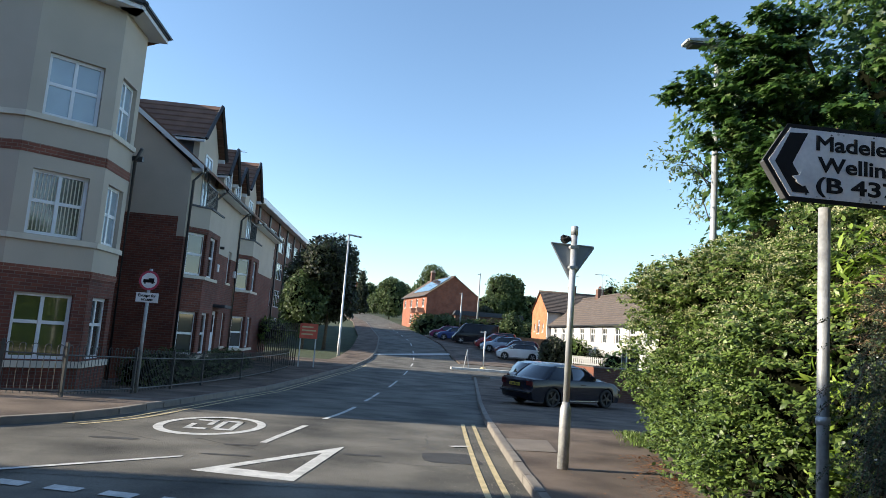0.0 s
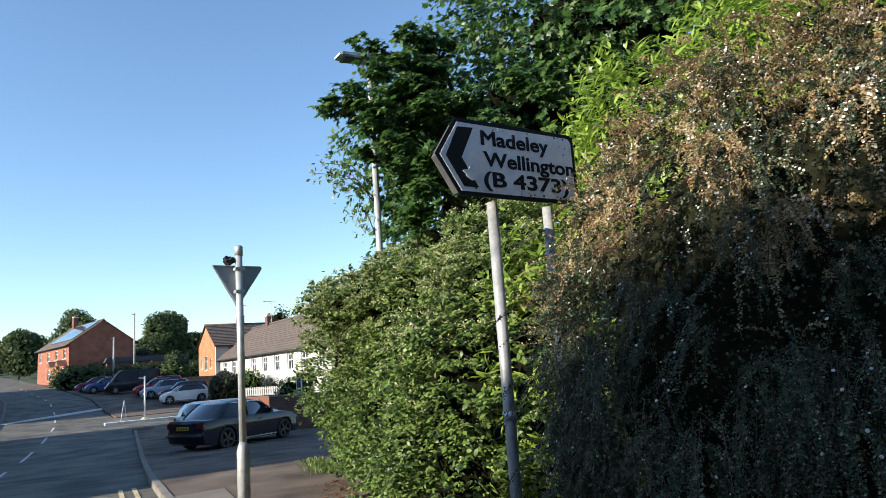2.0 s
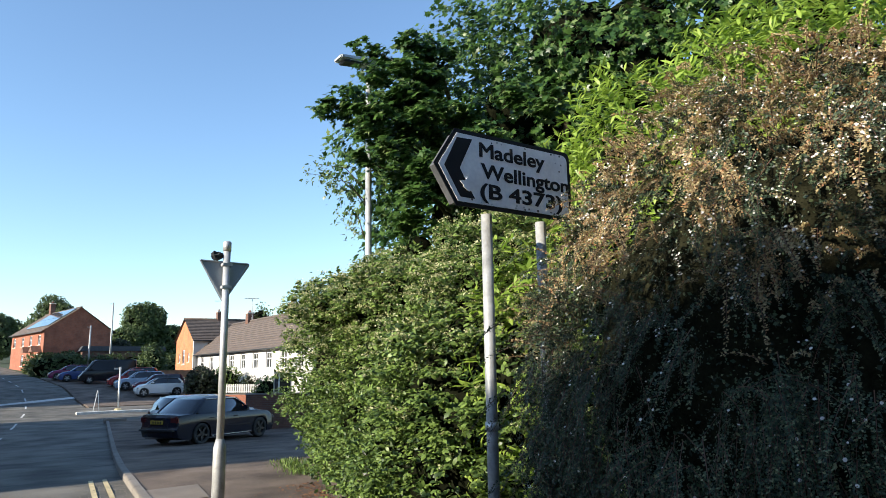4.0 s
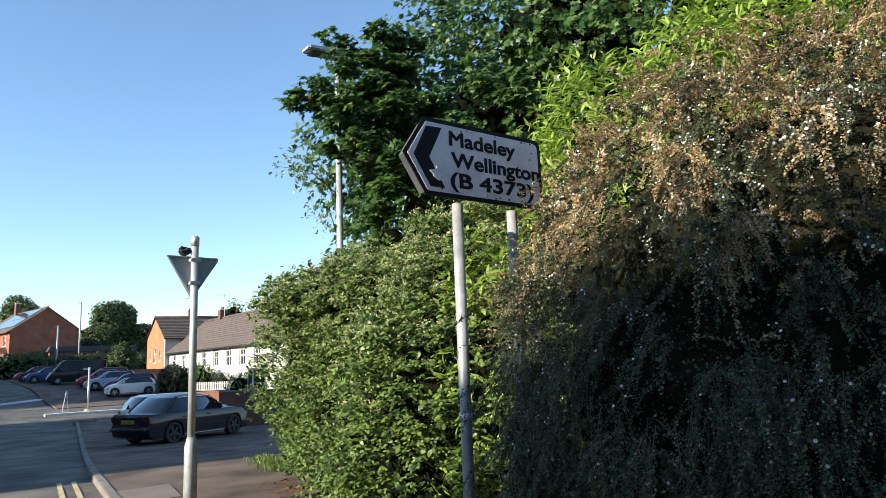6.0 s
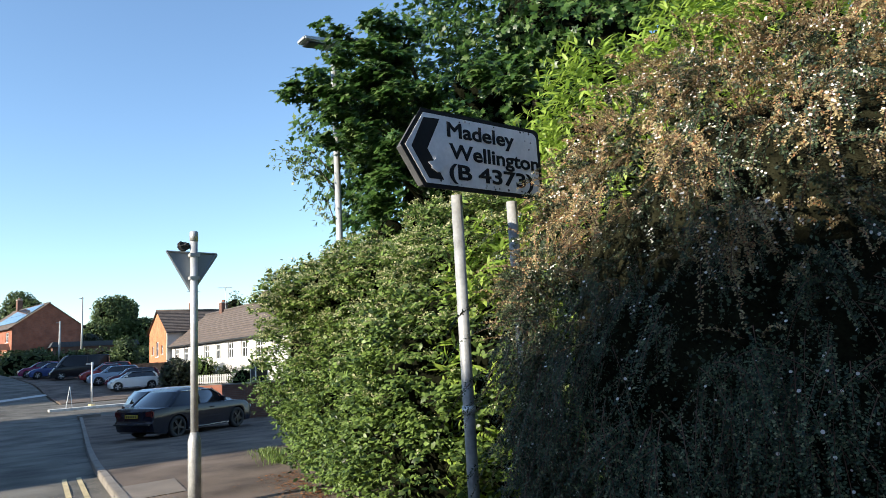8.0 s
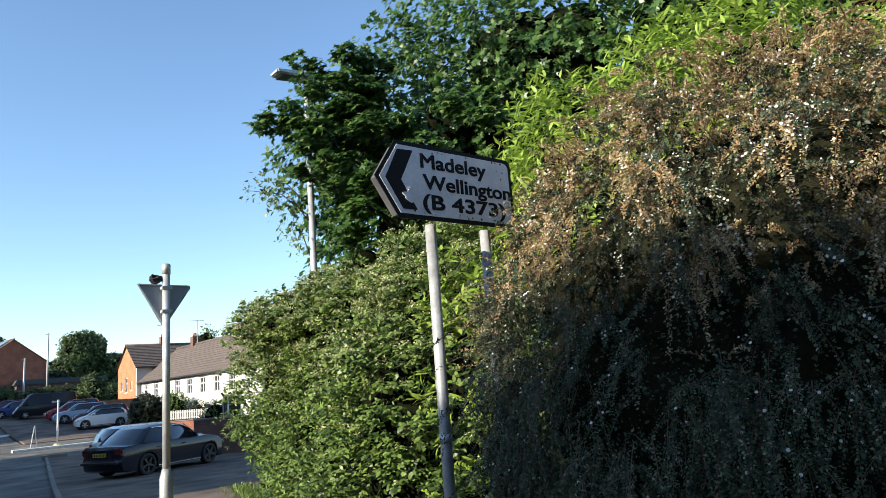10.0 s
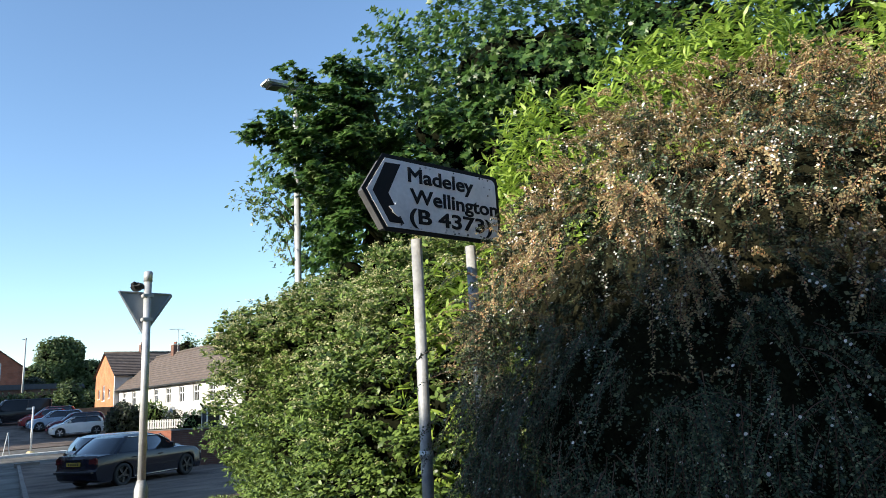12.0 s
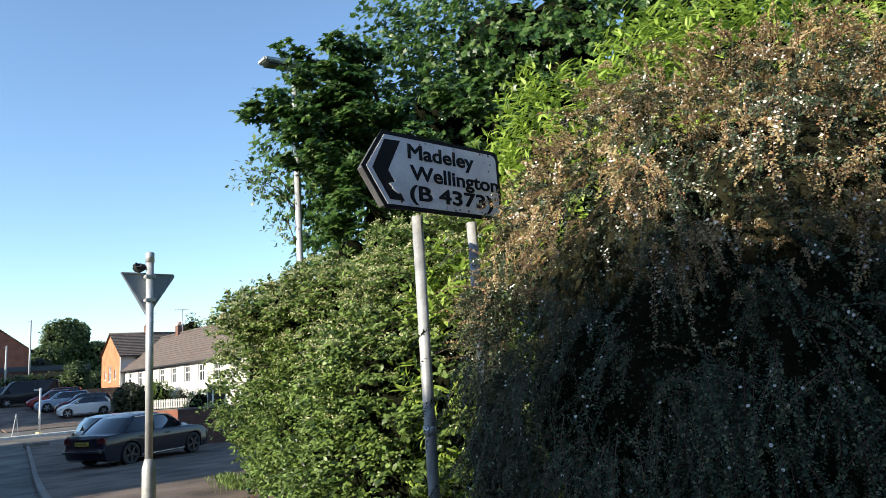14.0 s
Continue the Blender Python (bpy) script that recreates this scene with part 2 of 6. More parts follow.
def grid_sheet(name, xs, ys, dz, material, thick=0.0):
    """A sheet that follows the ground; xs(y) gives its two sides at y."""
    bm = bmesh.new()
    rows = []
    for y in ys:
        a, b = xs(y)
        n = 8
        rows.append([bm.verts.new((a + (b - a) * k / n, y, ground_z(y) + dz)) for k in range(n + 1)])
    for r, s in zip(rows, rows[1:]):
        for k in range(len(r) - 1):
            bm.faces.new((r[k], r[k + 1], s[k + 1], s[k]))
    bmesh.ops.recalc_face_normals(bm, faces=bm.faces[:])
    if bm.faces[0].normal.z < 0:
        bmesh.ops.reverse_faces(bm, faces=bm.faces[:])
    if thick:
        ext = bmesh.ops.extrude_face_region(bm, geom=bm.faces[:])
        for v in [g for g in ext["geom"] if isinstance(g, bmesh.types.BMVert)]:
            v.co.z -= thick
        bmesh.ops.recalc_face_normals(bm, faces=bm.faces[:])
    return mesh_ob(name, bm, material, smooth=not thick)


def steps(a, b, d):
    n = max(1, round((b - a) / d))
    return [a + (b - a) * k / n for k in range(n + 1)]
YS = steps(-60, 20, 2.5) + steps(20, 150, 3)[1:] + steps(150, 300, 15)[1:] + [420, 900]
ground = grid_sheet("ground", lambda y: (-700, 700), YS, -0.12, GRASS)
tagged(ground, "green grass and bare ground reaching the horizon", "ground", kind="structure")

# main road: a strip along its bending centre line, wider where it meets the side road in front
def road_sides(y):
    return kerb_left(y), kerb_right(y)


road = grid_sheet("road", road_sides, steps(8.6, 300, 1.5), 0.0, ASPHALT)
tagged(road, "worn grey asphalt road with patches", "road", kind="structure")
cross = grid_sheet("road_crossing", lambda y: (-60, kerb_right(y) + 0.05), steps(-8, 12.2, 1.0), -0.004, ASPHALT)
tagged(cross, "worn grey asphalt of the junction", "road", kind="structure")


pav_l = grid_sheet("pavement_left", lambda y: (kerb_left(y) - 0.13, -7.9 if y > 14.5 else -7.9 - (14.5 - y) * 6), steps(8.6, 46, 0.4), 0.1, PAVING, 0.2)
tagged(pav_l, "dark tarmac footway beside the iron fence", "pavement", kind="structure")
pav_l2 = grid_sheet("pavement_left_far", lambda y: (road_sides(y)[0] - 0.13, road_sides(y)[0] - 2.2), steps(46, 140, 3), 0.1, PAVING, 0.2)
tagged(pav_l2, "tarmac footway running uphill", "pavement", kind="structure")


pav_r = grid_sheet("pavement_right", lambda y: (kerb_right(y) + 0.13, 3.6 + (y - 8) * 0.27 + 1.2), steps(2.5, 15.6, 0.4), 0.1, PAVING, 0.2)
tagged(pav_r, "brown-grey tarmac footway with leaf litter at the hedge", "pavement", kind="structure")
apron = grid_sheet("forecourt", lambda y: (kerb_right(y) + 0.13, 16), steps(15.6, 40, 1.0), 0.06, PAVING, 0.2)
tagged(apron, "dark tarmac forecourt where cars stand", "pavement", kind="structure")
side_road = grid_sheet("side_road", lambda y: (road_sides(y)[1] - 0.2, 60), steps(40, 52, 1.0), 0.004, ASPHALT)
tagged(side_road, "sunlit asphalt side road", "road", kind="structure")
car_park = grid_sheet("car_park", lambda y: (road_sides(y)[1] + 0.15, 26), steps(52, 84, 1.5), 0.05, PAVING, 0.2)
tagged(car_park, "dark tarmac parking bay along the road", "pavement", kind="structure")


def kerb_stones(side, fx, y0, y1, dz=0.115, width=0.13, group="kerb"):
    """One kerbstone after the other, each a bevelled block of its own."""
    parent = thing("kerb_line", "row of worn concrete kerbstones", "kerb", kind="structure")
    y = y0
    while y < y1:
        step = 0.9
        a, b = Vector((fx(y), y, ground_z(y))), Vector((fx(y + step), y + step, ground_z(y + step)))
        d = (b - a)
        m = Matrix.Translation(a) @ d.to_track_quat("X", "Z").to_matrix().to_4x4()
        s0, s1 = (0, width) if side < 0 else (-width, 0)
        part("kerbstone", bx(0.006, s0, -0.15, d.length - 0.006, s1, dz + random.uniform(-0.004, 0.004), m, 0.012), KERB, parent)
        y += step
    return parent


kerb_stones(-1, kerb_left, 8.8, 46)
kerb_stones(1, kerb_right, 4.0, 40.2)
kerb_stones(-1, lambda y: road_sides(y)[0], 46, 110)


# road markings, each a thin sheet of paint just above the asphalt
def paint(name, outline, material, label, dz=0.006, holes=None):
    bm = bmesh.new()
    vs = [bm.verts.new((x, y, ground_z(y) + dz)) for x, y in outline]
    bm.faces.new(vs)
    bmesh.ops.triangulate(bm, faces=bm.faces[:])
    bmesh.ops.recalc_face_normals(bm, faces=bm.faces[:])
    if bm.faces[0].normal.z < 0:
        bmesh.ops.reverse_faces(bm, faces=bm.faces[:])
    return tagged(mesh_ob(name, bm, material), label, "road marking", kind="structure")


def stripe(name, fx, y0, y1, width, material, label, dz=0.006):
    ys = steps(y0, y1, 0.6)
    return paint(name, [(fx(y) - width / 2, y) for y in ys] + [(fx(y) + width / 2, y) for y in reversed(ys)], material, label, dz)


for a, b in ((11.3, 13.4), (14.7, 18.8), (21.6, 26.4), (30.0, 34), (38.5, 42), (46, 49), (53, 56), (60, 62), (66, 68), (72, 74), (78, 80), (84, 86), (90, 92), (96, 98)):
    stripe("centre_dash", centre_x, a, b, 0.1, WHITE_LINE, "worn white dashed centre line")
for off in (0.28, 0.5):
    stripe("yellow_line", lambda y: kerb_right(y) - off, 8.2, 15.5, 0.075, YELLOW_LINE, "faded double yellow line")
    stripe("yellow_line", lambda y: kerb_left(y) + off, 12.0, 44, 0.06, YELLOW_LINE, "faded double yellow line")
# give-way triangle: three painted bars
TRI = [Vector((-0.16, 11.35)), Vector((-1.8, 9.15)), Vector((-0.62, 8.85))]
cen = sum(TRI, Vector((0, 0))) / 3
for i in range(3):
    a, b = TRI[i], TRI[(i + 1) % 3]
    f = 0.4
    a2, b2 = a + (cen - a) * f, b + (cen - b) * f
    paint("triangle_bar", [tuple(a), tuple(b), tuple(b2), tuple(a2)], WHITE_LINE, "white painted give-way triangle")
# speed roundel
N = 40
for k in range(N):
    a0, a1 = 2 * math.pi * k / N, 2 * math.pi * (k + 1) / N
    pts = [(-2.38 + r * 0.82 * math.cos(a) + 0.12 * r * math.sin(a), 12.75 + r * 1.12 * math.sin(a)) for r, a in ((1, a0), (1, a1), (0.84, a1), (0.84, a0))]
    paint("roundel_ring", pts, WHITE_LINE, "white painted speed roundel")
for x0 in (-2.72, -2.3):
    for x, y_, w, h in ((0, 0, 0.34, 0.16), (0, 0.95, 0.34, 0.16), (0, 0.0, 0.09, 1.1), (0.25, 0.0, 0.09, 1.1)):
        if x0 < -2.5 and w < 0.2:
            h, y_ = (0.6, 0.0) if x == 0 else (0.6, 0.5)
        paint("roundel_digit", [(x0 + x, 12.25 + y_), (x0 + x + w, 12.25 + y_), (x0 + x + w, 12.25 + y_ + h), (x0 + x, 12.25 + y_ + h)], WHITE_LINE, "white painted speed figures", 0.007)
paint("edge_line", [(-6.4, 6.2), (-2.1, 9.9), (-2.1, 10.0), (-6.4, 6.35)], WHITE_LINE, "white painted edge line")
for k in range(7):
    x = -3.4 + k * 0.55
    yy = 8.1 - k * 0.13
    paint("give_way_dash", [(x, yy), (x + 0.32, yy - 0.08), (x + 0.36, yy + 0.1), (x + 0.04, yy + 0.18)], WHITE_LINE, "worn white give-way dashes")
# bright far edge of the sunlit strip, laid on the road as white paint
paint("edge_line", [(-0.1, 55.0), (4.1, 58.8), (9.3, 62.2), (9.1, 63.2), (4.0, 59.9), (-0.3, 56.0)], WHITE_LINE, "pale band painted for the sun strip's bright far edge", 0.012)
# tar patches and cracks
def patch(x, y, w, h, material=TAR, label="dark patched asphalt", n=12, dz=0.004):
    pts = []
    for k in range(n):
        a = 2 * math.pi * k / n
        r = 1 + random.uniform(-0.18, 0.18)
        pts.append((x + w * r * math.copysign(abs(math.cos(a)) ** 0.6, math.cos(a)), y + h * r * math.copysign(abs(math.sin(a)) ** 0.6, math.sin(a))))
    paint("road_patch", pts, material, label, dz)


patch(1.35, 10.9, 0.42, 0.45)
for x, y_, w, h in ((0.1, 10.75, 0.3, 0.07), (-1.65, 10.2, 0.3, 0.05), (-1.6, 11.0, 0.22, 0.06), (-3.3, 11.0, 0.35, 0.07), (0.6, 12.4, 0.1, 0.05), (0.9, 16, 0.5, 0.1), (3.2, 19, 0.6, 0.15), (4.6, 20.5, 0.8, 0.2)):
    patch(x, y_, w, h)
def crack(pts, width=0.018):
    """A thin dark crack through the asphalt, wandering between the given places."""
    line = []
    for (xa, ya), (xb, yb) in zip(pts, pts[1:]):
        n = max(2, int(math.hypot(xb - xa, yb - ya) / 0.12))
        for k in range(n):
            f = k / n
            line.append((xa + (xb - xa) * f + random.uniform(-0.025, 0.025), ya + (yb - ya) * f + random.uniform(-0.025, 0.025)))
    bm = bmesh.new()
    prev = None
    for k, (x, y) in enumerate(line):
        w = width * random.uniform(0.3, 1.0)
        cur = [bm.verts.new((x - w / 2, y - w / 2, ground_z(y) + 0.0035)), bm.verts.new((x + w / 2, y + w / 2, ground_z(y) + 0.0035))]
        if prev:
            bm.faces.new((prev[0], prev[1], cur[1], cur[0]))
        prev = cur
    tagged(mesh_ob("road_crack", bm, TAR), "thin dark crack in the asphalt", "crack", kind="structure")


for pts in (((-4.6, 12.3), (-3.0, 11.2), (-2.6, 10.9)), ((-2.3, 11.4), (-1.2, 10.6)), ((-5.5, 10.6), (-3.6, 10.9)), ((-0.9, 10.9), (-0.6, 10.0), (-0.7, 9.4)), ((0.2, 11.5), (1.1, 12.1), (1.2, 13.2)), ((0.1, 10.4), (0.9, 10.2), (1.4, 10.3)), ((2.9, 9.3), (3.4, 9.9), (3.5, 11.0)), ((1.9, 14.5), (1.2, 17.5), (1.4, 20)), ((3.0, 12.9), (3.9, 13.1)), ((-1.5, 16.0), (-1.0, 19.5))):
    crack(pts)
# coarse stone chips worn loose where the road meets the kerb
chips = thing("loose_chippings", "pale stone chippings lying along the kerb", "gravel", kind="stuff")
bm = bmesh.new()
for k in range(500):
    y_ = random.uniform(8.5, 14.5)
    x_ = kerb_right(y_) - 0.05 - abs(random.gauss(0, 0.5))
    s = random.uniform(0.003, 0.008)
    box(bm, -s, -s * 0.8, 0, s, s * 0.8, s, pose(x_, y_, ground_z(y_), random.uniform(-15, 15), random.uniform(-15, 15), random.uniform(0, 180)))
part("chipping", bm, KERB, chips)
paint("yellow_line", [(1.46, 8.28), (1.56, 8.2), (0.45, 7.75), (0.4, 7.85)], YELLOW_LINE, "faded yellow line end bending into the junction")
paint("access_cover", [(2.36, 12.55), (3.2, 12.6), (3.02, 11.35), (2.27, 11.3)], SLAB, "pale concrete access cover slab in the footway", 0.108)
paint("access_cover", [(-4.9, 15.0), (-4.2, 15.3), (-4.3, 15.8), (-5.0, 15.5)], SLAB, "concrete access cover slab in the footway", 0.106)

# ---------------------------------------------------------------- sign posts and lamps
def cap_tube(parent, name, x, y, z0, z1, r, material, label="", sides=20, lean=(0, 0)):
    return part(name, tube([(x, y, z0), (x + lean[0], y + lean[1], z1)], [r, r], sides), material, parent, label, True)


GX, GY = 2.73, 10.02
gw = thing("give_way_sign", "grey-backed triangular road sign on a galvanised post, seen from behind", "road sign")
part("post_base", tube([(GX, GY, -0.4), (GX, GY, 0.64), (GX, GY, 0.74)], [0.074, 0.074, 0.047], 24), GALV_OLD, gw, "thick stained lower section of the post", True)
cap_tube(gw, "post", GX, GY, 0.72, 3.0, 0.043, GALV)
part("post_cap", tube([(GX, GY, 2.99), (GX, GY, 3.1), (GX, GY, 3.115)], [0.05, 0.05, 0.035], 20), GALV, gw, "", True)
tri = []
for k, (tx, tz) in enumerate(((-0.315, 2.88), (0.305, 2.87), (-0.01, 2.36))):
    for s in range(5):
        a0 = (math.pi * 0.5, -math.pi / 6, math.pi * 7 / 6)[k]
        a = (math.radians(150) - s * math.radians(30), math.radians(90) - s * math.radians(30), math.radians(-30) - s * math.radians(30))[k]
        cx, cz = tx + (0.03, -0.03, 0)[k], tz + (-0.03, -0.03, 0.04)[k]
        tri.append((GX + cx + 0.03 * math.cos(a), cz + 0.03 * math.sin(a)))
part("sign_plate", prism(tri, 0.006, Matrix.Translation((0, GY + 0.06, 0))), SIGN_BACK, gw)
rim = bmesh.new()
corners = [Vector((GX - 0.3, GY + 0.055, 2.865)), Vector((GX + 0.29, GY + 0.055, 2.855)), Vector((GX - 0.01, GY + 0.055, 2.375))]
for a, b in zip(corners, corners[1:] + corners[:1]):
    tube([a, b], [0.012, 0.012], 6, rim)
part("plate_rim", rim, SIGN_BACK, gw)
for z in (2.8, 2.52):
    part("clip", bx(GX - 0.06, GY - 0.05, z, GX + 0.06, GY + 0.058, z + 0.04, None, 0.006), GALV, gw)
# dark nest on the plate beside the post
nest = bmesh.new()
bmesh.ops.create_icosphere(nest, subdivisions=2, radius=0.06, matrix=pose(GX - 0.11, GY + 0.03, 2.93) @ Matrix.Diagonal((1.3, 0.6, 0.9, 1)))
for v in nest.verts:
    v.co += Vector((random.uniform(-1, 1), random.uniform(-1, 1), random.uniform(-1, 1))) * 0.014
tagged(mesh_ob("moss_clump", nest, RUBBER), "dark clump of moss behind the sign plate", "moss")

# direction sign with two posts; its face looks to -y
SY = 4.98
ds = thing("direction_sign", "worn white direction sign with black chevron on two grey posts", "road sign")
XL, XT, XR, ZT, ZB = 2.565, 2.42, 3.585, 2.998, 2.49
ZM = (ZT + ZB) / 2


def sign_outline(inset):
    r = 0.045
    pts = [(XL + 0.02 + inset * 0.5, ZB + inset), (XT + inset * 1.15, ZM), (XL + 0.02 + inset * 0.5, ZT - inset)]
    for cx, cz, a0 in ((XR - inset - r, ZT - inset - r, 90), (XR - inset - r, ZB + inset + r, 0)):
        for s in range(6):
            a = radians(a0 - s * 18)
            pts.append((cx + r * math.cos(a), cz + r * math.sin(a)))
    return pts


part("casing", prism(sign_outline(0.03), 0.085, Matrix.Translation((0, SY, 0))), SIGN_CASE, ds, "grey box casing with dents")
part("border", prism(sign_outline(0.006), 0.006, Matrix.Translation((0, SY - 0.004, 0))), SIGN_BLACK, ds, "black border")
part("face", prism(sign_outline(0.034), 0.006, Matrix.Translation((0, SY - 0.0075, 0))), SIGN_WHITE, ds, "scuffed off-white face")
chev = [(2.60, 2.932), (2.72, 2.938), (2.617, 2.737), (2.73, 2.553), (2.62, 2.553), (2.502, 2.74)]
part("chevron", prism(chev, 0.004, Matrix.Translation((0, SY - 0.0105, 0))), SIGN_BLACK, ds, "black chevron")


def letters(text, x, z, size, parent, width=None, y=SY - 0.0095, material=SIGN_BLACK, bold=0.0036):
    cu = bpy.data.curves.new("lettering", "FONT")
    cu.body, cu.size, cu.extrude, cu.bevel_depth, cu.bevel_resolution = text, size, 0.0006, bold, 0
    tmp = new("lettering", cu)
    bpy.context.view_layer.update()
    me = bpy.data.meshes.new_from_object(tmp.evaluated_get(bpy.context.evaluated_depsgraph_get()))
    bpy.data.objects.remove(tmp)
    xs = [v.co.x for v in me.vertices]
    k = width / (max(xs) - min(xs)) if width else 1.0
    me.transform(pose(x, y, z, 90) @ Matrix.Diagonal((k, 1, 1, 1)) @ Matrix.Translation((-min(xs), 0, 0)))
    me.materials.clear()
    me.materials.append(material)
    ob = new("lettering", me)
    ob.parent = parent
    return ob


letters("Madeley", 2.775, 2.838, 0.132, ds, 0.565)
letters("Wellington", 2.785, 2.7, 0.132, ds, 0.77)
letters("(B 4373)", 2.775, 2.57, 0.132, ds, 0.715)
blob = [(2.685 + 0.06 * (1 + 0.25 * math.sin(5 * a)) * math.cos(a), 2.64 + 0.038 * (1 + 0.25 * math.cos(4 * a)) * math.sin(a)) for a in (2 * math.pi * k / 24 for k in range(24))]
part("paint_splash", prism(blob, 0.006, Matrix.Translation((0, SY - 0.017, 0))), SIGN_WHITE, ds, "white splash over the chevron")
for k in range(26):
    rx, rz = random.uniform(2.62, 3.53), random.choice((random.uniform(2.94, 2.96), random.uniform(2.53, 2.55), random.uniform(2.55, 2.95)))
    q = random.uniform(0.004, 0.009)
    part("rust_spot", tube([(rx, SY - 0.0095, rz), (rx, SY - 0.0065, rz)], [q, q], 7), SIGN_CASE if k % 3 else GALV, ds)
cap_tube(ds, "post", 2.915, SY + 0.125, -0.4, 2.5, 0.036, GALV_OLD, "grey post with a clamp", lean=(0.01, 0))
cap_tube(ds, "post", 3.4, SY + 0.125, -0.4, 2.5, 0.036, GALV_OLD, "grey post with flaking paint")
part("clamp", tube([(2.92, SY + 0.125, 1.13), (2.92, SY + 0.125, 1.18)], [0.042, 0.042], 20), GALV, ds, "", True)


def street_lamp(x, y, h, r0, r1, arm, head=0.62):
    """Tapered steel column with a flat lantern whose arm points along arm (degrees from +x)."""
    z = ground_z(y)
    ob = thing("street_lamp", "slim pale steel street lamp with a flat grey lantern", "street lamp")
    part("column", tube([(x, y, z - 0.3), (x, y, z + 1.1), (x, y, z + 1.2), (x, y, z + h)], [r0, r0, r1 * 1.25, r1], 16), GALV, ob, "", True)
    m = pose(x, y, z + h, 0, 0, arm)
    bm = bx(-0.1, -0.13, -0.02, head, 0.13, 0.09, None, 0.025)
    for v in bm.verts:
        if v.co.x > 0.3:
            v.co.z = v.co.z * 0.55 + 0.04
    bmesh.ops.transform(bm, matrix=m @ pose(0, 0, 0, 0, 7, 0), verts=bm.verts)
    part("lantern", bm, GALV, ob)
    part("lens", bx(0.12, -0.1, -0.03, head - 0.06, 0.1, -0.005, m @ pose(0, 0, 0.02, 0, 7, 0), 0.01), BLACK, ob, "dark lens under the lantern")
    return ob


street_lamp(4.86, 10.3, 6.31, 0.08, 0.042, 180, 0.52)
street_lamp(-2.2, 50.4, 8.8, 0.1, 0.06, 0, 0.95)
# ---------------------------------------------------------------- buildings
def wall_run(parent, name, p0, p1, z0, z1, material, openings=(), thick=0.25, label=""):
    """A wall from p0 to p1 with rectangular openings (x0, z0, x1, z1) cut through it, as one mesh of butted blocks."""
    m, length = run(p0, p1)
    bm = bmesh.new()
    xs = sorted({0.0, length, *[v for o in openings for v in (o[0], o[2])]})
    for a, b in zip(xs, xs[1:]):
        holes = sorted((o[1], o[3]) for o in openings if o[0] < (a + b) / 2 < o[2])
        z = z0
        for h0, h1 in holes:
            if h1 <= z0 or h0 >= z1:
                continue
            if h0 > z:
                box(bm, a, 0, z, b, thick, h0, m)
            z = max(z, h1)
        if z < z1:
            box(bm, a, 0, z, b, thick, z1, m)
    bmesh.ops.remove_doubles(bm, verts=bm.verts[:], dist=0.0005)
    return part(name, bm, material, parent, label)


def ring_frame(x0, z0, x1, z1, fr, y0, y1, m):
    """A mitred rectangular frame as one closed mesh."""
    bm = bmesh.new()
    loops = []
    for y, ins in ((y0, 0), (y0, fr), (y1, fr), (y1, 0)):
        loops.append([bm.verts.new(m @ Vector((x, y, z))) for x, z in ((x0 + ins, z0 + ins), (x1 - ins, z0 + ins), (x1 - ins, z1 - ins), (x0 + ins, z1 - ins))])
    for a in range(4):
        for k in range(4):
            A, B = loops[a], loops[(a + 1) % 4]
            bm.faces.new((A[k], A[(k + 1) % 4], B[(k + 1) % 4], B[k]))
    bmesh.ops.recalc_face_normals(bm, faces=bm.faces[:])
    return bm


def window(parent, m, x0, z0, x1, z1, cols=2, split=0.5, backing=None, sill=True, deep=0.1, label="", fr=0.075):
    """White frame with glazing bars and panes set back in its opening, in the wall's own frame m."""
    win = part("window", ring_frame(x0, z0, x1, z1, fr, deep, deep + 0.07, m), UPVC, parent, label or "white plastic window frame")
    zs = z0 + (z1 - z0) * split
    for k in range(1, cols):
        x = x0 + (x1 - x0) * k / cols
        part("glazing_bar", bx(x - fr / 2, deep + 0.003, z0 + fr, x + fr / 2, deep + 0.067, z1 - fr, m), UPVC, win)
    if split:
        part("glazing_bar", bx(x0 + fr, deep + 0.006, zs - fr / 2, x1 - fr, deep + 0.064, zs + fr / 2, m), UPVC, win)
    for k in range(cols):
        a = x0 + (x1 - x0) * k / cols + fr / 2
        b = x0 + (x1 - x0) * (k + 1) / cols - fr / 2
        for c, d in (((z0 + fr, zs - fr / 2), (zs + fr / 2, z1 - fr)) if split else ((z0 + fr, z1 - fr),)):
            part("pane", bx(a - 0.01, deep + 0.03, c - 0.01, b + 0.01, deep + 0.04, d + 0.01, m), backing or GLASS, win)
    if sill:
        part("sill", bx(x0 - 0.08, -0.06, z0 - 0.09, x1 + 0.08, deep, z0 - 0.003, m, 0.01), CREAM, parent, "cream stone sill")
    return win


def shine(name, color, rough=0.06):
    m = mat(name, color, rough, var=0.15, scale=1.5, bump=0, coat=1.0)
    return m


PANE_BLIND = shine("glass_before_blind", (0.30, 0.37, 0.42))
PANE_DARK = shine("glass_before_dim_room", (0.045, 0.045, 0.04))
PANE_GREEN = shine("glass_before_green_curtain", (0.07, 0.085, 0.03))
BRICK_RED = brick_mat("plain_red_brick", (0.32, 0.11, 0.06), (0.27, 0.09, 0.05), (0.26, 0.14, 0.1))
SOLAR = mat("blue_grey_solar_glass", (0.12, 0.16, 0.22), 0.12, 0.2, var=0.1, bump=0, coat=1.0)
PANE_WARM = shine("glass_before_lit_room", (0.6, 0.42, 0.2))

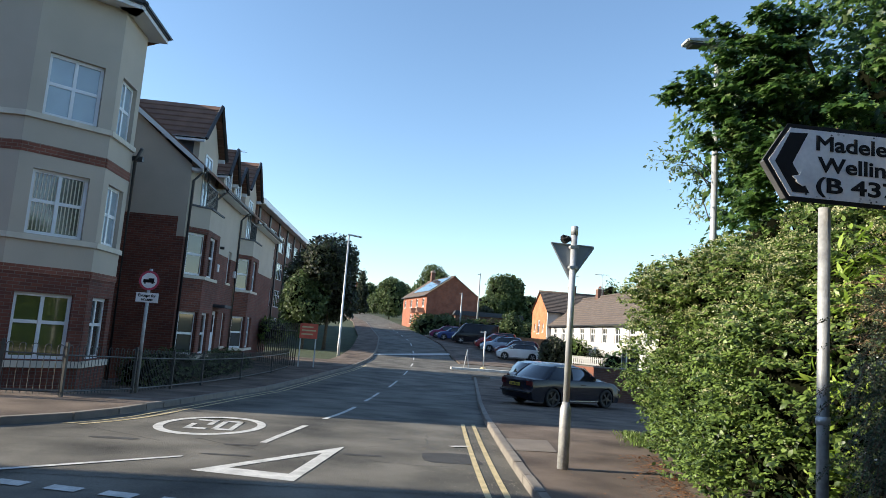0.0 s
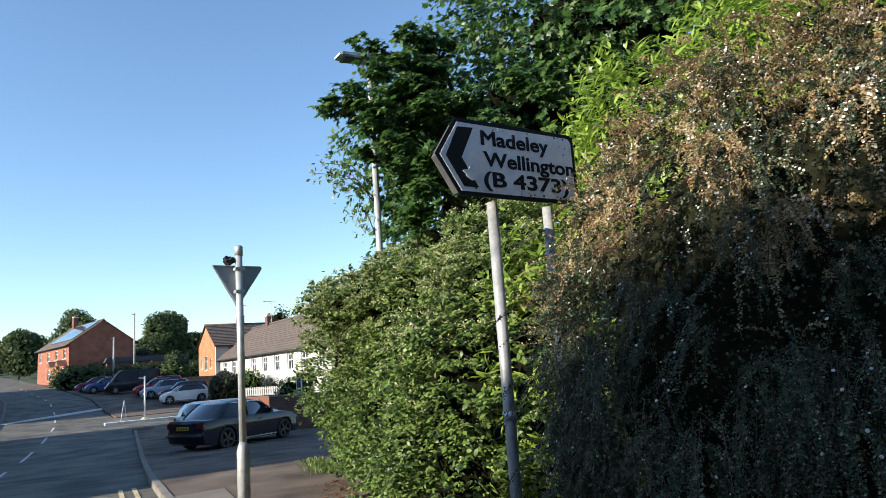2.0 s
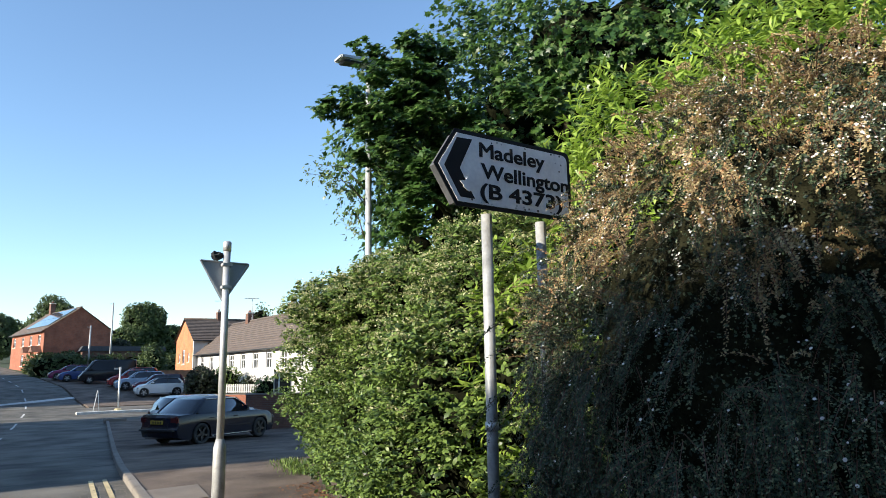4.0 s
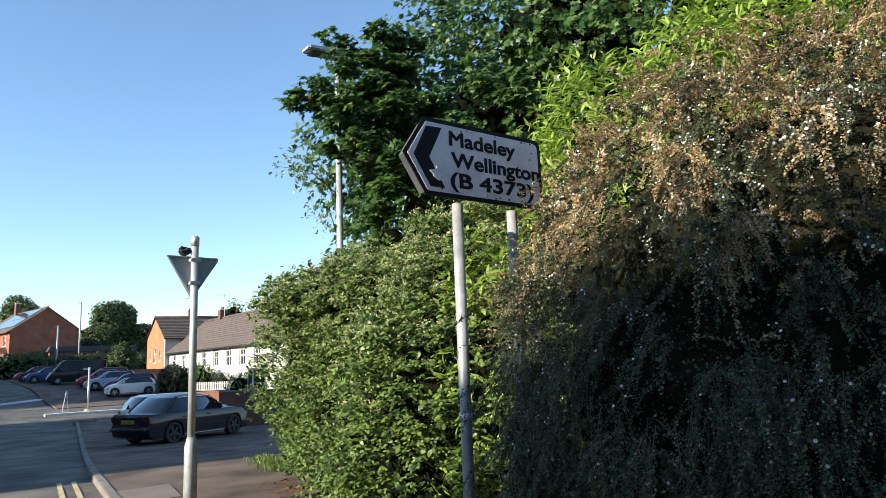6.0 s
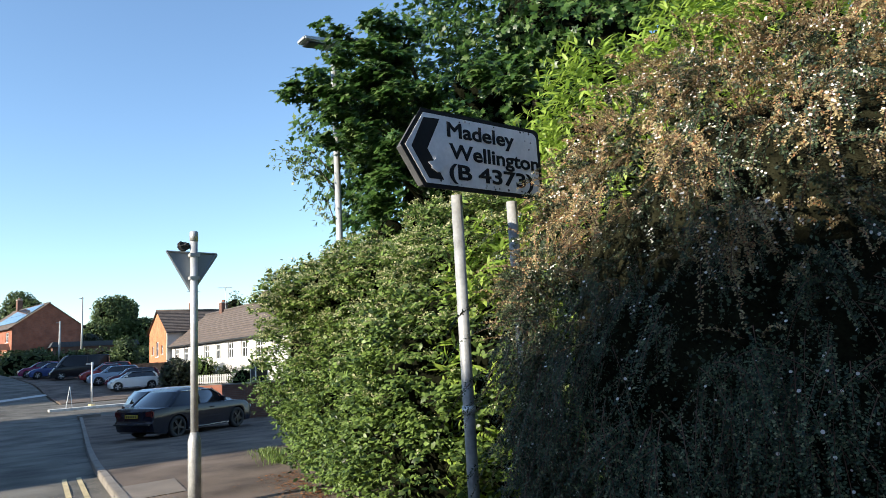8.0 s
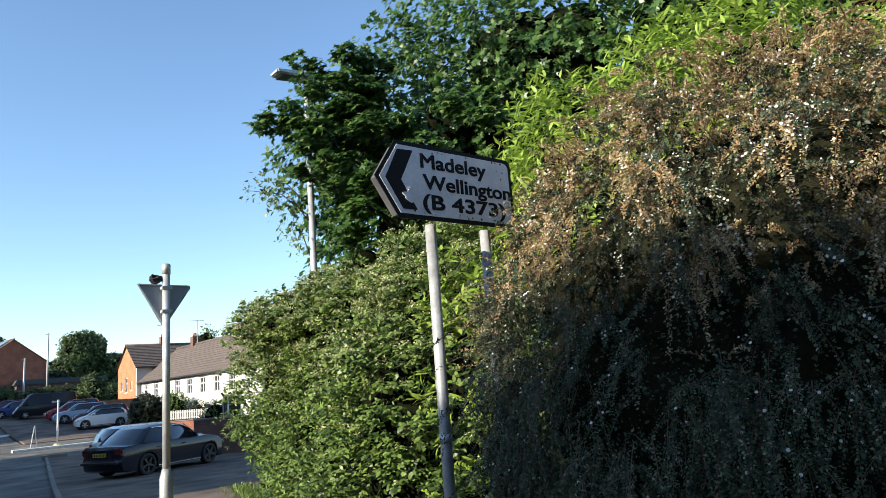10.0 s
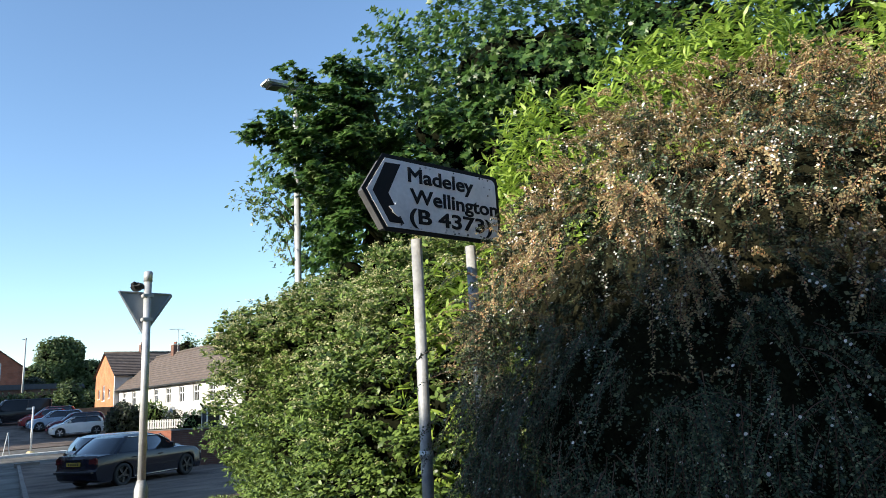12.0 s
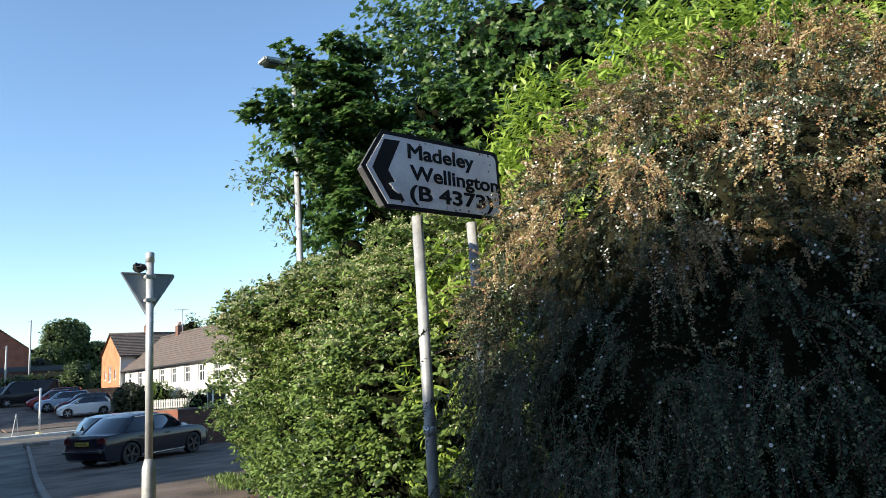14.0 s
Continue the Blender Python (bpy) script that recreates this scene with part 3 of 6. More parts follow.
# --- corner block: brick below, beige render above, chamfered corner
H1 = (1.75, 4.42, 7.05)
corner = thing("apartment_building", "three-storey corner flats of red brick and beige render", "building", "flats along the road")
plan = [(-30.0, 16.0), (-7.7, 16.0), (-6.35, 17.1), (-6.35, 18.6), (-8.3, 18.6), (-8.3, 23.7)]
wins = {0: [(14.0, 15.2), (20.1, 21.5)], 1: [(0.3, 1.45)], 2: [(0.3, 1.25)], 3: [], 4: []}
for i, (p0, p1) in enumerate(zip(plan, plan[1:])):
    if i == 3:
        p0 = (-6.605, 18.6)
    m, length = run(p0, p1)
    ops = [(a, h - 1.42, b, h) for a, b in wins[i] for h in H1]
    e0 = e1 = 0.0
    wall_run(corner, "brick_wall", p0, p1, -0.4, 2.18, BRICK, [o for o in ops if o[3] < 2.2])
    top = 8.6 if i < 3 else 5.4
    if i < 3:
        wall_run(corner, "rendered_wall", p0, p1, 2.18, top, RENDER_WALL, [o for o in ops if o[3] > 2.2])
        for z0, z1, mt, nm, out in ((2.86, 2.98, CREAM, "sill_course", 0.06), (4.74, 4.96, BRICK_BAND, "brick_band", 0.012), (5.5, 5.62, CREAM, "sill_course", 0.06), (2.16, 2.32, BRICK_BAND, "brick_band", 0.015), (0.16, 0.3, CREAM, "sill_course", 0.06)):
            part(nm, bx(-0.02, -out, z0, length + 0.02, 0.02, z1, m), mt, corner)
    else:
        wall_run(corner, "rendered_wall", p0, p1, 2.181, 6.6, BRICK if i == 4 else RENDER_WALL)
    for a, b in wins[i]:
        for k, h in enumerate(H1):
            bk = {0: PANE_GREEN if i < 2 else PANE_DARK, 1: PANE_DARK, 2: PANE_BLIND}[k]
            if i == 2 and k:
                bk = PANE_BLIND
            w = window(corner, m, a, h - 1.42, b, h, 2, 0.52 if k else 0.56, bk, sill=False)
            if i == 1 and k == 1:
                for s in range(14):
                    x = a + 0.09 + (b - a - 0.18) * s / 13
                    part("blind_slat", bx(x - 0.012, 0.123, h - 1.33, x + 0.012, 0.127, h - 0.09, m), CREAM, w, "vertical blind slat")
    if i < 3:
        part("soffit", bx(-0.25, -0.42, 8.56, length + 0.25, 0.1, 8.68, m), UPVC, corner, "white soffit board")
        part("gutter", bx(-0.3, -0.5, 8.66, length + 0.3, -0.38, 8.78, m, 0.03), BLACK, corner)
roof = bmesh.new()
eave = [(-30.4, 15.5), (-7.5, 15.5), (-5.85, 16.85), (-5.85, 19.0), (-10, 22), (-30.4, 24)]
lo = [roof.verts.new((x, y, 8.75)) for x, y in eave]
hi = [roof.verts.new((x, y, z)) for x, y, z in ((-30.4, 19.8, 11.6), (-9.5, 19.0, 11.0))]
for f in ((lo[0], lo[1], hi[1], hi[0]), (lo[1], lo[2], hi[1]), (lo[2], lo[3], hi[1]), (lo[3], lo[4], hi[1]), (lo[4], lo[5], hi[0], hi[1]), (lo[5], lo[0], hi[0])):
    roof.faces.new(f)
part("roof", roof, TILE, corner, "dark brown tiled roof")
part("downpipe", tube([(-6.28, 18.65, -0.2), (-6.28, 18.65, 5.3), (-6.1, 18.5, 5.6)], [0.045] * 3, 8), BLACK, corner, "", True)
# low tiled lean-to roof at the recess
part("gutter", bx(-8.3, 18.6, 5.3, -6.1, 18.72, 5.42), BLACK, corner)

# --- long block: brick with rendered top, canted bays with balconies, dormers
longb = thing("apartment_building", "brick flats with rendered upper wall, canted bays and dormers", "building", "flats along the road")
FX = -6.3
Y0, Y1 = 23.75, 43.0
EZ = 6.45
bays = [(24.1, 27.0), (32.6, 35.6)]
m, length = run((FX, Y0), (FX, Y1))
flat_w = [(4.15, 0.3, 4.75, 1.7), (5.2, -0.3, 6.1, 1.75), (7.0, 0.3, 7.6, 1.7), (4.2, 3.0, 4.8, 4.35), (6.9, 3.0, 7.5, 4.35)]
wall_run(longb, "brick_wall", (FX, Y0), (FX, Y1), -1.3, 4.05, BRICK, flat_w + [(b0 - Y0 + 0.1, -1.3, b1 - Y0 - 0.1, 5.1) for b0, b1 in bays])
wall_run(longb, "rendered_wall", (FX, Y0), (FX, Y1), 4.05, EZ, RENDER_WALL, [(a, 4.05, b, z) for a, _, b, z in flat_w if z > 4] + [(b0 - Y0 + 0.1, 4.05, b1 - Y0 - 0.1, 5.1) for b0, b1 in bays])
for a, z0, b, z1 in flat_w:
    if z0 < 0:
        d = part("front_door", bx(a, 0.1, z0, b, 0.16, z1, m, 0.01), UPVC, longb, "white front door")
        part("glazing", bx(a + 0.25, 0.09, 0.9, b - 0.25, 0.1, 1.6, m), GLASS, d)
        part("canopy", bx(a - 0.2, -0.5, 1.9, b + 0.2, 0.0, 2.02, m, 0.02), LEAD, longb)
    else:
        window(longb, m, a, z0, b, z1, 1, 0.5, PANE_DARK)
for p0, p1, mt, za, zb in (((-16, Y0), (FX - 0.25, Y0), BRICK, -1.3, 4.7), ((-16, Y0), (FX - 0.25, Y0), RENDER_WALL, 4.7, EZ), ((FX - 0.25, Y1), (-16, Y1), BRICK, -1.3, EZ)):
    wall_run(longb, "end_wall", p0, p1, za, zb, mt)
gab = prism([(-16, EZ), (FX, EZ), ((-16 + FX) / 2, EZ + 4.0)], 0.25, Matrix.Translation((0, Y0, 0)))
part("end_gable", gab, RENDER_WALL, longb)
roof = bmesh.new()
RX = (-16 + FX) / 2
for (xa, za), (xb, zb) in (((FX + 0.45, EZ - 0.1), (RX, EZ + 4.1)), ((RX, EZ + 4.1), (-16.45, EZ - 0.1))):
    vs = [roof.verts.new(v) for v in ((xa, Y0 - 0.15, za), (xa, Y1 + 0.15, za), (xb, Y1 + 0.15, zb), (xb, Y0 - 0.15, zb))]
    roof.faces.new(vs)
ext = bmesh.ops.extrude_face_region(roof, geom=roof.faces[:])
for v in [g for g in ext["geom"] if isinstance(g, bmesh.types.BMVert)]:
    v.co.z += 0.1
part("roof", roof, TILE, longb, "brown tiled roof")
part("verge", prism([(FX + 0.42, EZ - 0.18), (FX + 0.42, EZ - 0.02), (RX, EZ + 4.05), (RX, EZ + 3.85)], 0.06, Matrix.Translation((0, Y0 - 0.2, 0))), UPVC, longb, "white verge board")
for ya, yb in ((Y0 - 0.1, 24.0), (27.1, 32.5), (35.7, Y1)):
    part("gutter", bx(FX + 0.38, ya, EZ - 0.16, FX + 0.5, yb, EZ - 0.04, None, 0.03), BLACK, longb)
    part("fascia", bx(FX + 0.02, ya, EZ - 0.2, FX + 0.38, yb, EZ - 0.1), UPVC, longb, "white soffit board")
for yy in (23.85, 27.3, 32.2):
    part("downpipe", tube([(FX + 0.07, yy, -0.5), (FX + 0.07, yy, EZ - 0.5), (FX + 0.42, yy, EZ - 0.12)], [0.045] * 3, 8), BLACK, longb, "", True)


def canted_bay(parent, ya, yb, out=0.55):
    pts = [(FX, ya), (FX + out, ya + out), (FX + out, yb - out), (FX, yb)]
    for p0, p1 in zip(pts, pts[1:]):
        mm, ln = run(p0, p1)
        mid = ln / 2
        w = 0.34 if ln < 1.2 else 0.5
        oo = [(mid - w, z, mid + w, z + 1.42) for z in (0.2, 2.85)]
        wall_run(parent, "bay_wall", p0, p1, -1.3, 4.45, BRICK, oo, 0.2)
        wall_run(parent, "bay_parapet", p0, p1, 4.45, 5.15, RENDER_WALL, (), 0.2)
        part("coping", bx(-0.05, -0.05, 5.153, ln + 0.05, 0.24, 5.21, mm), LEAD, parent)
        part("sill_course", bx(-0.03, -0.05, 2.74, ln + 0.03, 0.0, 2.84, mm), CREAM, parent)
        part("sill_course", bx(-0.03, -0.05, 0.08, ln + 0.03, 0.0, 0.19, mm), CREAM, parent)
        for a, z0, b, z1 in oo:
            window(parent, mm, a, z0, b, z1, 1, 0.5, PANE_DARK, False)
    fl = bmesh.new()
    fl.faces.new([fl.verts.new((x, y, 5.08)) for x, y in pts])
    part("balcony_floor", fl, LEAD, parent)


def dormer(parent, yc, half, z_eave, z_top, balcony=True, x_front=FX + 0.02):
    back = RX
    part("dormer_gable", prism([(yc - half, 5.1 if balcony else EZ), (yc + half, 5.1 if balcony else EZ), (yc + half, z_eave), (yc, z_top), (yc - half, z_eave)], 0.2, pose(x_front, 0, 0, 0, 0, 90) ), RENDER_WALL, parent)
    for s in (-1, 1):
        part("dormer_cheek", bx(back, yc + s * (half - 0.05) - 0.05, EZ, x_front - 0.2, yc + s * (half - 0.05) + 0.05, z_eave), LEAD, parent, "dark dormer cheek")
        sl = bmesh.new()
        n = 7
        for k in range(n):
            f0, f1 = k / n, (k + 1) / n
            ya, yb = yc + s * (half + 0.25) * (1 - f0), yc + s * (half + 0.25) * (1 - f1)
            za, zb = z_eave - 0.12 + (z_top + 0.1 - z_eave + 0.12) * f0, z_eave - 0.12 + (z_top + 0.1 - z_eave + 0.12) * f1
            vs = [sl.verts.new(v) for v in ((back - 1, ya, za + 0.05), (x_front + 0.25, ya, za + 0.05), (x_front + 0.25, yb, zb), (back - 1, yb, zb), (back - 1, ya, za), (x_front + 0.25, ya, za))]
            sl.faces.new(vs[:4])
            sl.faces.new((vs[4], vs[5], vs[1], vs[0]))
        bmesh.ops.remove_doubles(sl, verts=sl.verts[:], dist=0.001)
        part("dormer_roof", sl, TILE, parent, "brown tiled dormer roof")
        a, b = Vector((x_front + 0.26, yc + s * (half + 0.27), z_eave - 0.1)), Vector((x_front + 0.26, yc, z_top + 0.12))
        part("barge_board", tube([a, b], [0.07, 0.07], 4), BLACK, parent)
        part("fascia", bx(back, yc + s * (half + 0.2) - 0.05, z_eave - 0.2, x_front + 0.2, yc + s * (half + 0.2) + 0.05, z_eave - 0.06), UPVC, parent)
    mm = pose(x_front, yc - half, 0, 0, 0, 90)
    window(parent, mm @ Matrix.Translation((0, -0.13, 0)), half - 0.5, 5.2 if balcony else EZ + 0.15, half + 0.5, 7.2 if balcony else EZ + 1.1, 2, 0, PANE_BLIND, False)
    if balcony:
        rail = part("balustrade", bx(FX + 0.28, yc - 0.75, 6.05, FX + 0.32, yc + 0.75, 6.1), BLACK, parent, "black iron balustrade")
        for k in range(13):
            yy = yc - 0.74 + 1.48 * k / 12
            part("baluster", bx(FX + 0.29, yy - 0.01, 5.15, FX + 0.31, yy + 0.01, 6.05), BLACK, rail)


for ya, yb in bays:
    canted_bay(longb, ya, yb)
dormer(longb, 25.6, 1.35, 7.55, 9.0)
dormer(longb, 34.1, 1.35, 7.55, 9.0)
dormer(longb, 29.0, 0.75, 7.2, 8.3, False)
dormer(longb, 31.0, 0.75, 7.2, 8.0, False)
# roof aerial
part("aerial", tube([(-8.0, 36.4, 8.6), (-8.0, 36.4, 10.3)], [0.02, 0.02], 6), GALV, longb, "television aerial")
ant = bmesh.new()
tube([(-8.5, 36.4, 10.2), (-7.2, 36.4, 10.15)], [0.015, 0.015], 5, ant)
for k in range(7):
    tube([(-8.3 + k * 0.16, 36.2, 10.2), (-8.3 + k * 0.16, 36.6, 10.2)], [0.01, 0.01], 4, ant)
part("aerial_array", ant, GALV, longb)

# --- older flats beyond, three storeys with wide window bands and a white roof edge
old = thing("apartment_building", "older four-storey brown brick flats with wide windows", "building", "flats along the road")
OX = -10.3
m, length = run((OX, 58.0), (OX + 1.3, 93.0))
ops = []
for k in range(7):
    for z in (0.2, 2.95, 5.7, 8.45):
        ops.append((1.3 + k * 4.8, z, 4.95 + k * 4.8, z + 1.7))
wall_run(old, "brick_wall", (OX, 58.0), (OX + 1.3, 93.0), -1.0, 11.1, BRICK_DARK, ops, 0.3)
for a, z0, b, z1 in ops:
    window(old, m, a, z0, b, z1, 4, 0.7, GLASS if z0 > 3 else PANE_DARK, False, 0.08)
for p0, p1 in (((-24, 57.8), (OX - 0.3, 57.8)), ((OX + 1.0, 93.2), (-24, 93.2))):
    wall_run(old, "end_wall", p0, p1, -1.0, 11.1, BRICK_DARK)
part("roof_edge", bx(-0.6, -0.7, 11.1, length + 0.5, 13.5, 11.6, m, 0.03), UPVC, old, "white flat roof edge")
for k in range(8):
    part("pier", bx(0.5 + k * 4.8, -0.12, -0.9, 1.0 + k * 4.8, 0.0, 11.09, m), BLACK, old)

# --- red house on the rise
def house(name, label, m, w, d, eave, ridge, wall, roofm, wins=(), gable_wins=(), found=3.0, front=None):
    """Gabled house: ridge along its x axis, front at y = 0 looking to -y."""
    ob = thing(name, label, "house")
    ops = [(a, z, b, z2) for a, z, b, z2 in wins]
    P = lambda x, y: tuple((m @ Vector((x, y, 0)))[:2])
    zb = m.translation.z
    sh = lambda lst: [(a, z + zb, b, z2 + zb) for a, z, b, z2 in lst]
    wall_run(ob, "wall", P(0, 0), P(w, 0), zb - found, zb + eave, front or wall, sh(ops))
    wall_run(ob, "wall", P(w, d), P(0, d), zb - found, zb + eave, wall)
    wall_run(ob, "wall", P(w, 0.252), P(w, d - 0.252), zb - found, zb + eave, wall, sh([(g[0] - 0.252, g[1], g[2] - 0.252, g[3]) for g in gable_wins if g[4] == 1]))
    wall_run(ob, "wall", P(0, d - 0.252), P(0, 0.252), zb - found, zb + eave, wall, sh([(g[0] - 0.252, g[1], g[2] - 0.252, g[3]) for g in gable_wins if g[4] == 0]))
    mm = run(P(0, 0), P(w, 0))[0]
    for a, z, b, z2 in sh(ops):
        window(ob, mm, a, z, b, z2, 2, 0.6, PANE_DARK, True, 0.08)
    for g in gable_wins:
        q = run(P(w, 0), P(w, d))[0] if g[4] else run(P(0, d), P(0, 0))[0]
        window(ob, q, g[0], g[1] + zb, g[2], g[3] + zb, 2, 0.6, PANE_DARK, True, 0.08)
    for x in (0.0, w - 0.25):
        part("gable", prism([(0.002, eave), (d - 0.002, eave), (d / 2, ridge)], 0.25, m @ pose(x + 0.25, 0, 0, 0, 0, 90)), wall, ob)
    for s in (0, 1):
        rf = bmesh.new()
        ya, yb = (-0.35, d / 2) if s == 0 else (d + 0.35, d / 2)
        za = eave - 0.35 * (ridge - eave) / (d / 2)
        n = 14
        for k in range(n):
            f0, f1 = k / n, (k + 1) / n
            y0, y1, z0, z1 = ya + (yb - ya) * f0, ya + (yb - ya) * f1, za + (ridge - za) * f0, za + (ridge - za) * f1
            v = [rf.verts.new(m @ Vector(c)) for c in ((-0.2, y0, z0 + 0.09), (w + 0.2, y0, z0 + 0.09), (w + 0.2, y1, z1 + 0.03), (-0.2, y1, z1 + 0.03), (-0.2, y0, z0 + 0.03), (w + 0.2, y0, z0 + 0.03))]
            rf.faces.new(v[:4])
            rf.faces.new((v[4], v[5], v[1], v[0]))
        bmesh.ops.remove_doubles(rf, verts=rf.verts[:], dist=0.001)
        part("roof_slope", rf, roofm, ob)
        part("gutter", bx(-0.2, ya - 0.08, za - 0.05, w + 0.2, ya + 0.04, za + 0.05, m), BLACK, ob)
    part("ridge_tiles", tube([m @ Vector((-0.2, d / 2, ridge + 0.07)), m @ Vector((w + 0.2, d / 2, ridge + 0.07))], [0.11, 0.11], 8), roofm, ob, "", True)
    return ob


def chimney(ob, m, x, y, z0, z1, wall=None):
    c = part("chimney", bx(x - 0.38, y - 0.3, z0, x + 0.38, y + 0.3, z1, m), wall or BRICK_DARK, ob)
    part("chimney_cap", bx(x - 0.42, y - 0.34, z1, x + 0.42, y + 0.34, z1 + 0.1, m), CREAM, c)
    for k in (-0.17, 0.17):
        part("chimney_pot", tube([m @ Vector((x + k, y, z1 + 0.1)), m @ Vector((x + k, y, z1 + 0.32))], [0.1, 0.09], 10), BRICK_BAND, c)


mr = pose(4.75, 113.0, 2.2, 0, 0, -80)
red_house = house("house", "two-storey red brick house with solar panels on its roof", mr, 15.4, 7.9, 4.9, 7.75, BRICK_RED, TILE_GREY, [(1.0, 3.1, 2.2, 4.3), (5.2, 3.1, 6.4, 4.3), (9.0, 3.1, 10.2, 4.3), (12.8, 3.1, 14.0, 4.3), (12.2, 0.6, 13.3, 2.0), (5.4, 0.6, 6.6, 2.0)])
chimney(red_house, mr, 3.0, 3.9, 7.0, 9.2)
sl = (7.75 - 4.9) / 3.95
for k in range(6):
    for r in range(2):
        y0 = 0.5 + r * 1.6
        pn = bx(4.5 + k * 1.7, 0, 0.0, 6.12 + k * 1.7, 1.9, 0.05, mr @ Matrix.Translation((0, y0, 4.9 + y0 * sl + 0.16)) @ pose(0, 0, 0, math.degrees(math.atan(sl))))
        part("solar_panel", pn, SOLAR, red_house)
for x in (10.4, 14.2):
    part("porch_roof", prism([(x - 0.8, 2.2), (x + 0.8, 2.2), (x, 2.9)], 1.1, mr @ Matrix.Translation((0, -1.1, 0))), TILE, red_house, "small tiled porch roof")
    part("front_door", bx(x - 0.45, -0.04, 0.0, x + 0.45, 0.02, 2.05, mr), WOOD, red_house, "brown front door")

mo = pose(18.5, 72.0, -0.7, 0, 0, 0)
orange = house("house", "orange brick gabled house with brown tiled roof", mo, 9.5, 7.0, 5.6, 7.75, BRICK_ORANGE, TILE_GREY, [(4.5, 3.2, 5.6, 4.4)], [(1.2, 3.3, 1.9, 4.2, 0), (2.7, 3.1, 3.7, 4.6, 0), (4.8, 3.3, 5.5, 4.2, 0), (2.4, 0.7, 3.8, 2.0, 0)], front=WHITE_WALL)
chimney(orange, mo, 3.6, 3.6, 7.4, 8.6)
mt_ = pose(18.9, 71.8, -1.0, 0, 0, -90)
tw = []
for k in range(9):
    tw += [(1.1 + k * 3.0, 2.75, 2.3 + k * 3.0, 4.0)]
    tw += [(1.1 + k * 3.0, 0.4, 2.5 + k * 3.0, 1.6)] if k % 3 != 2 else []
terr = house("terraced_house", "white-painted terrace with brick base and brown tiled roof", mt_, 28.0, 6.8, 4.5, 7.3, WHITE_WALL, TILE_GREY, tw)
for k in (1, 4, 7):
    chimney(terr, mt_, 1.5 + k * 3.6, 3.4, 6.9, 8.1)
for a, b in ((0, 0.9), (2.7, 3.9), (5.7, 6.9), (8.7, 10), (11.7, 12.9), (14.7, 15.9), (17.7, 18.9), (20.7, 22), (24, 27.9)):
    part("brick_base", bx(a, -0.06, -1.0, b, -0.003, 1.0, mt_), BRICK_ORANGE, terr, "orange brick base")
for x in (4.0, 10.2, 19.2):
    part("front_door", bx(x - 0.45, -0.075, -0.4, x + 0.45, -0.063, 1.55, mt_), WOOD, terr, "brown front door")
# ---------------------------------------------------------------- plants
rng = np.random.default_rng(7)


def unit(v):
    return v / np.maximum(np.linalg.norm(v, axis=-1, keepdims=True), 1e-9)


def leaves_mesh(name, material, pos, out, up, size, verts, faces, parent, width=1.0, label=""):
    """Many leaves as one mesh: each takes the template verts (x across, y along, z lift), with its length along out and its face towards up."""
    n, k = len(pos), len(verts)
    a = unit(out)
    s = unit(np.cross(a, up))
    u = np.cross(s, a)
    v = np.asarray(verts, float)
    sz = np.asarray(size).reshape(-1, 1, 1)
    co = pos[:, None, :] + sz * (v[None, :, 0:1] * s[:, None, :] * width + v[None, :, 1:2] * a[:, None, :] + v[None, :, 2:3] * u[:, None, :])
    tri = np.asarray(faces, np.int32)
    idx = (tri[None] + (np.arange(n, dtype=np.int32) * k)[:, None, None]).reshape(-1)
    me = bpy.data.meshes.new(name)
    me.vertices.add(n * k)
    me.vertices.foreach_set("co", co.astype(np.float32).ravel())
    me.loops.add(len(idx))
    me.loops.foreach_set("vertex_index", idx)
    me.polygons.add(len(idx) // 3)
    me.polygons.foreach_set("loop_start", np.arange(0, len(idx), 3, dtype=np.int32))
    me.update(calc_edges=True)
    me.materials.append(material)
    ob = new(name, me)
    ob.parent = parent
    return tagged(ob, label) if label else ob


# leaf templates
OVAL = ([(0, 0, 0), (0.26, 0.35, 0.05), (0.2, 0.72, 0.03), (0, 1, -0.06), (-0.2, 0.72, 0.03), (-0.26, 0.35, 0.05), (0, 0.5, -0.02)], [(0, 1, 6), (1, 2, 6), (2, 3, 6), (3, 4, 6), (4, 5, 6), (5, 0, 6)])
LEAFLET = ([(0, 0, 0), (0.26, 0.38, 0.05), (0.19, 0.74, 0.02), (0, 1, -0.07), (-0.19, 0.74, 0.02), (-0.26, 0.38, 0.05)], [(0, 1, 5), (1, 2, 4), (1, 4, 5), (2, 3, 4)])
TINY = ([(0, 0, 0), (0.34, 0.5, 0.1), (0, 1, 0), (-0.34, 0.5, 0.1)], [(0, 1, 2), (0, 2, 3)])
LANCE = ([(0, 0, 0), (0.12, 0.3, 0.03), (0.1, 0.65, 0.0), (0, 1, -0.12), (-0.1, 0.65, 0.0), (-0.12, 0.3, 0.03)], [(0, 1, 5), (1, 2, 5), (2, 4, 5), (2, 3, 4)])
MAPLE_RIM = [(0.0, 0.0), (0.42, 0.1), (0.26, 0.3), (0.6, 0.55), (0.22, 0.62), (0.0, 1.05), (-0.22, 0.62), (-0.6, 0.55), (-0.26, 0.3), (-0.42, 0.1)]
MAPLE = ([(x, y, -0.18 * (x * x + (y - 0.4) ** 2)) for x, y in MAPLE_RIM] + [(0, 0.38, 0.0)], [(i, (i + 1) % 10, 10) for i in range(10)])
PETAL = ([(0.5 * math.cos(a), 0.5 * math.sin(a), 0.08) for a in (2 * math.pi * k / 6 for k in range(6))] + [(0, 0, 0)], [(i, (i + 1) % 6, 6) for i in range(6)])


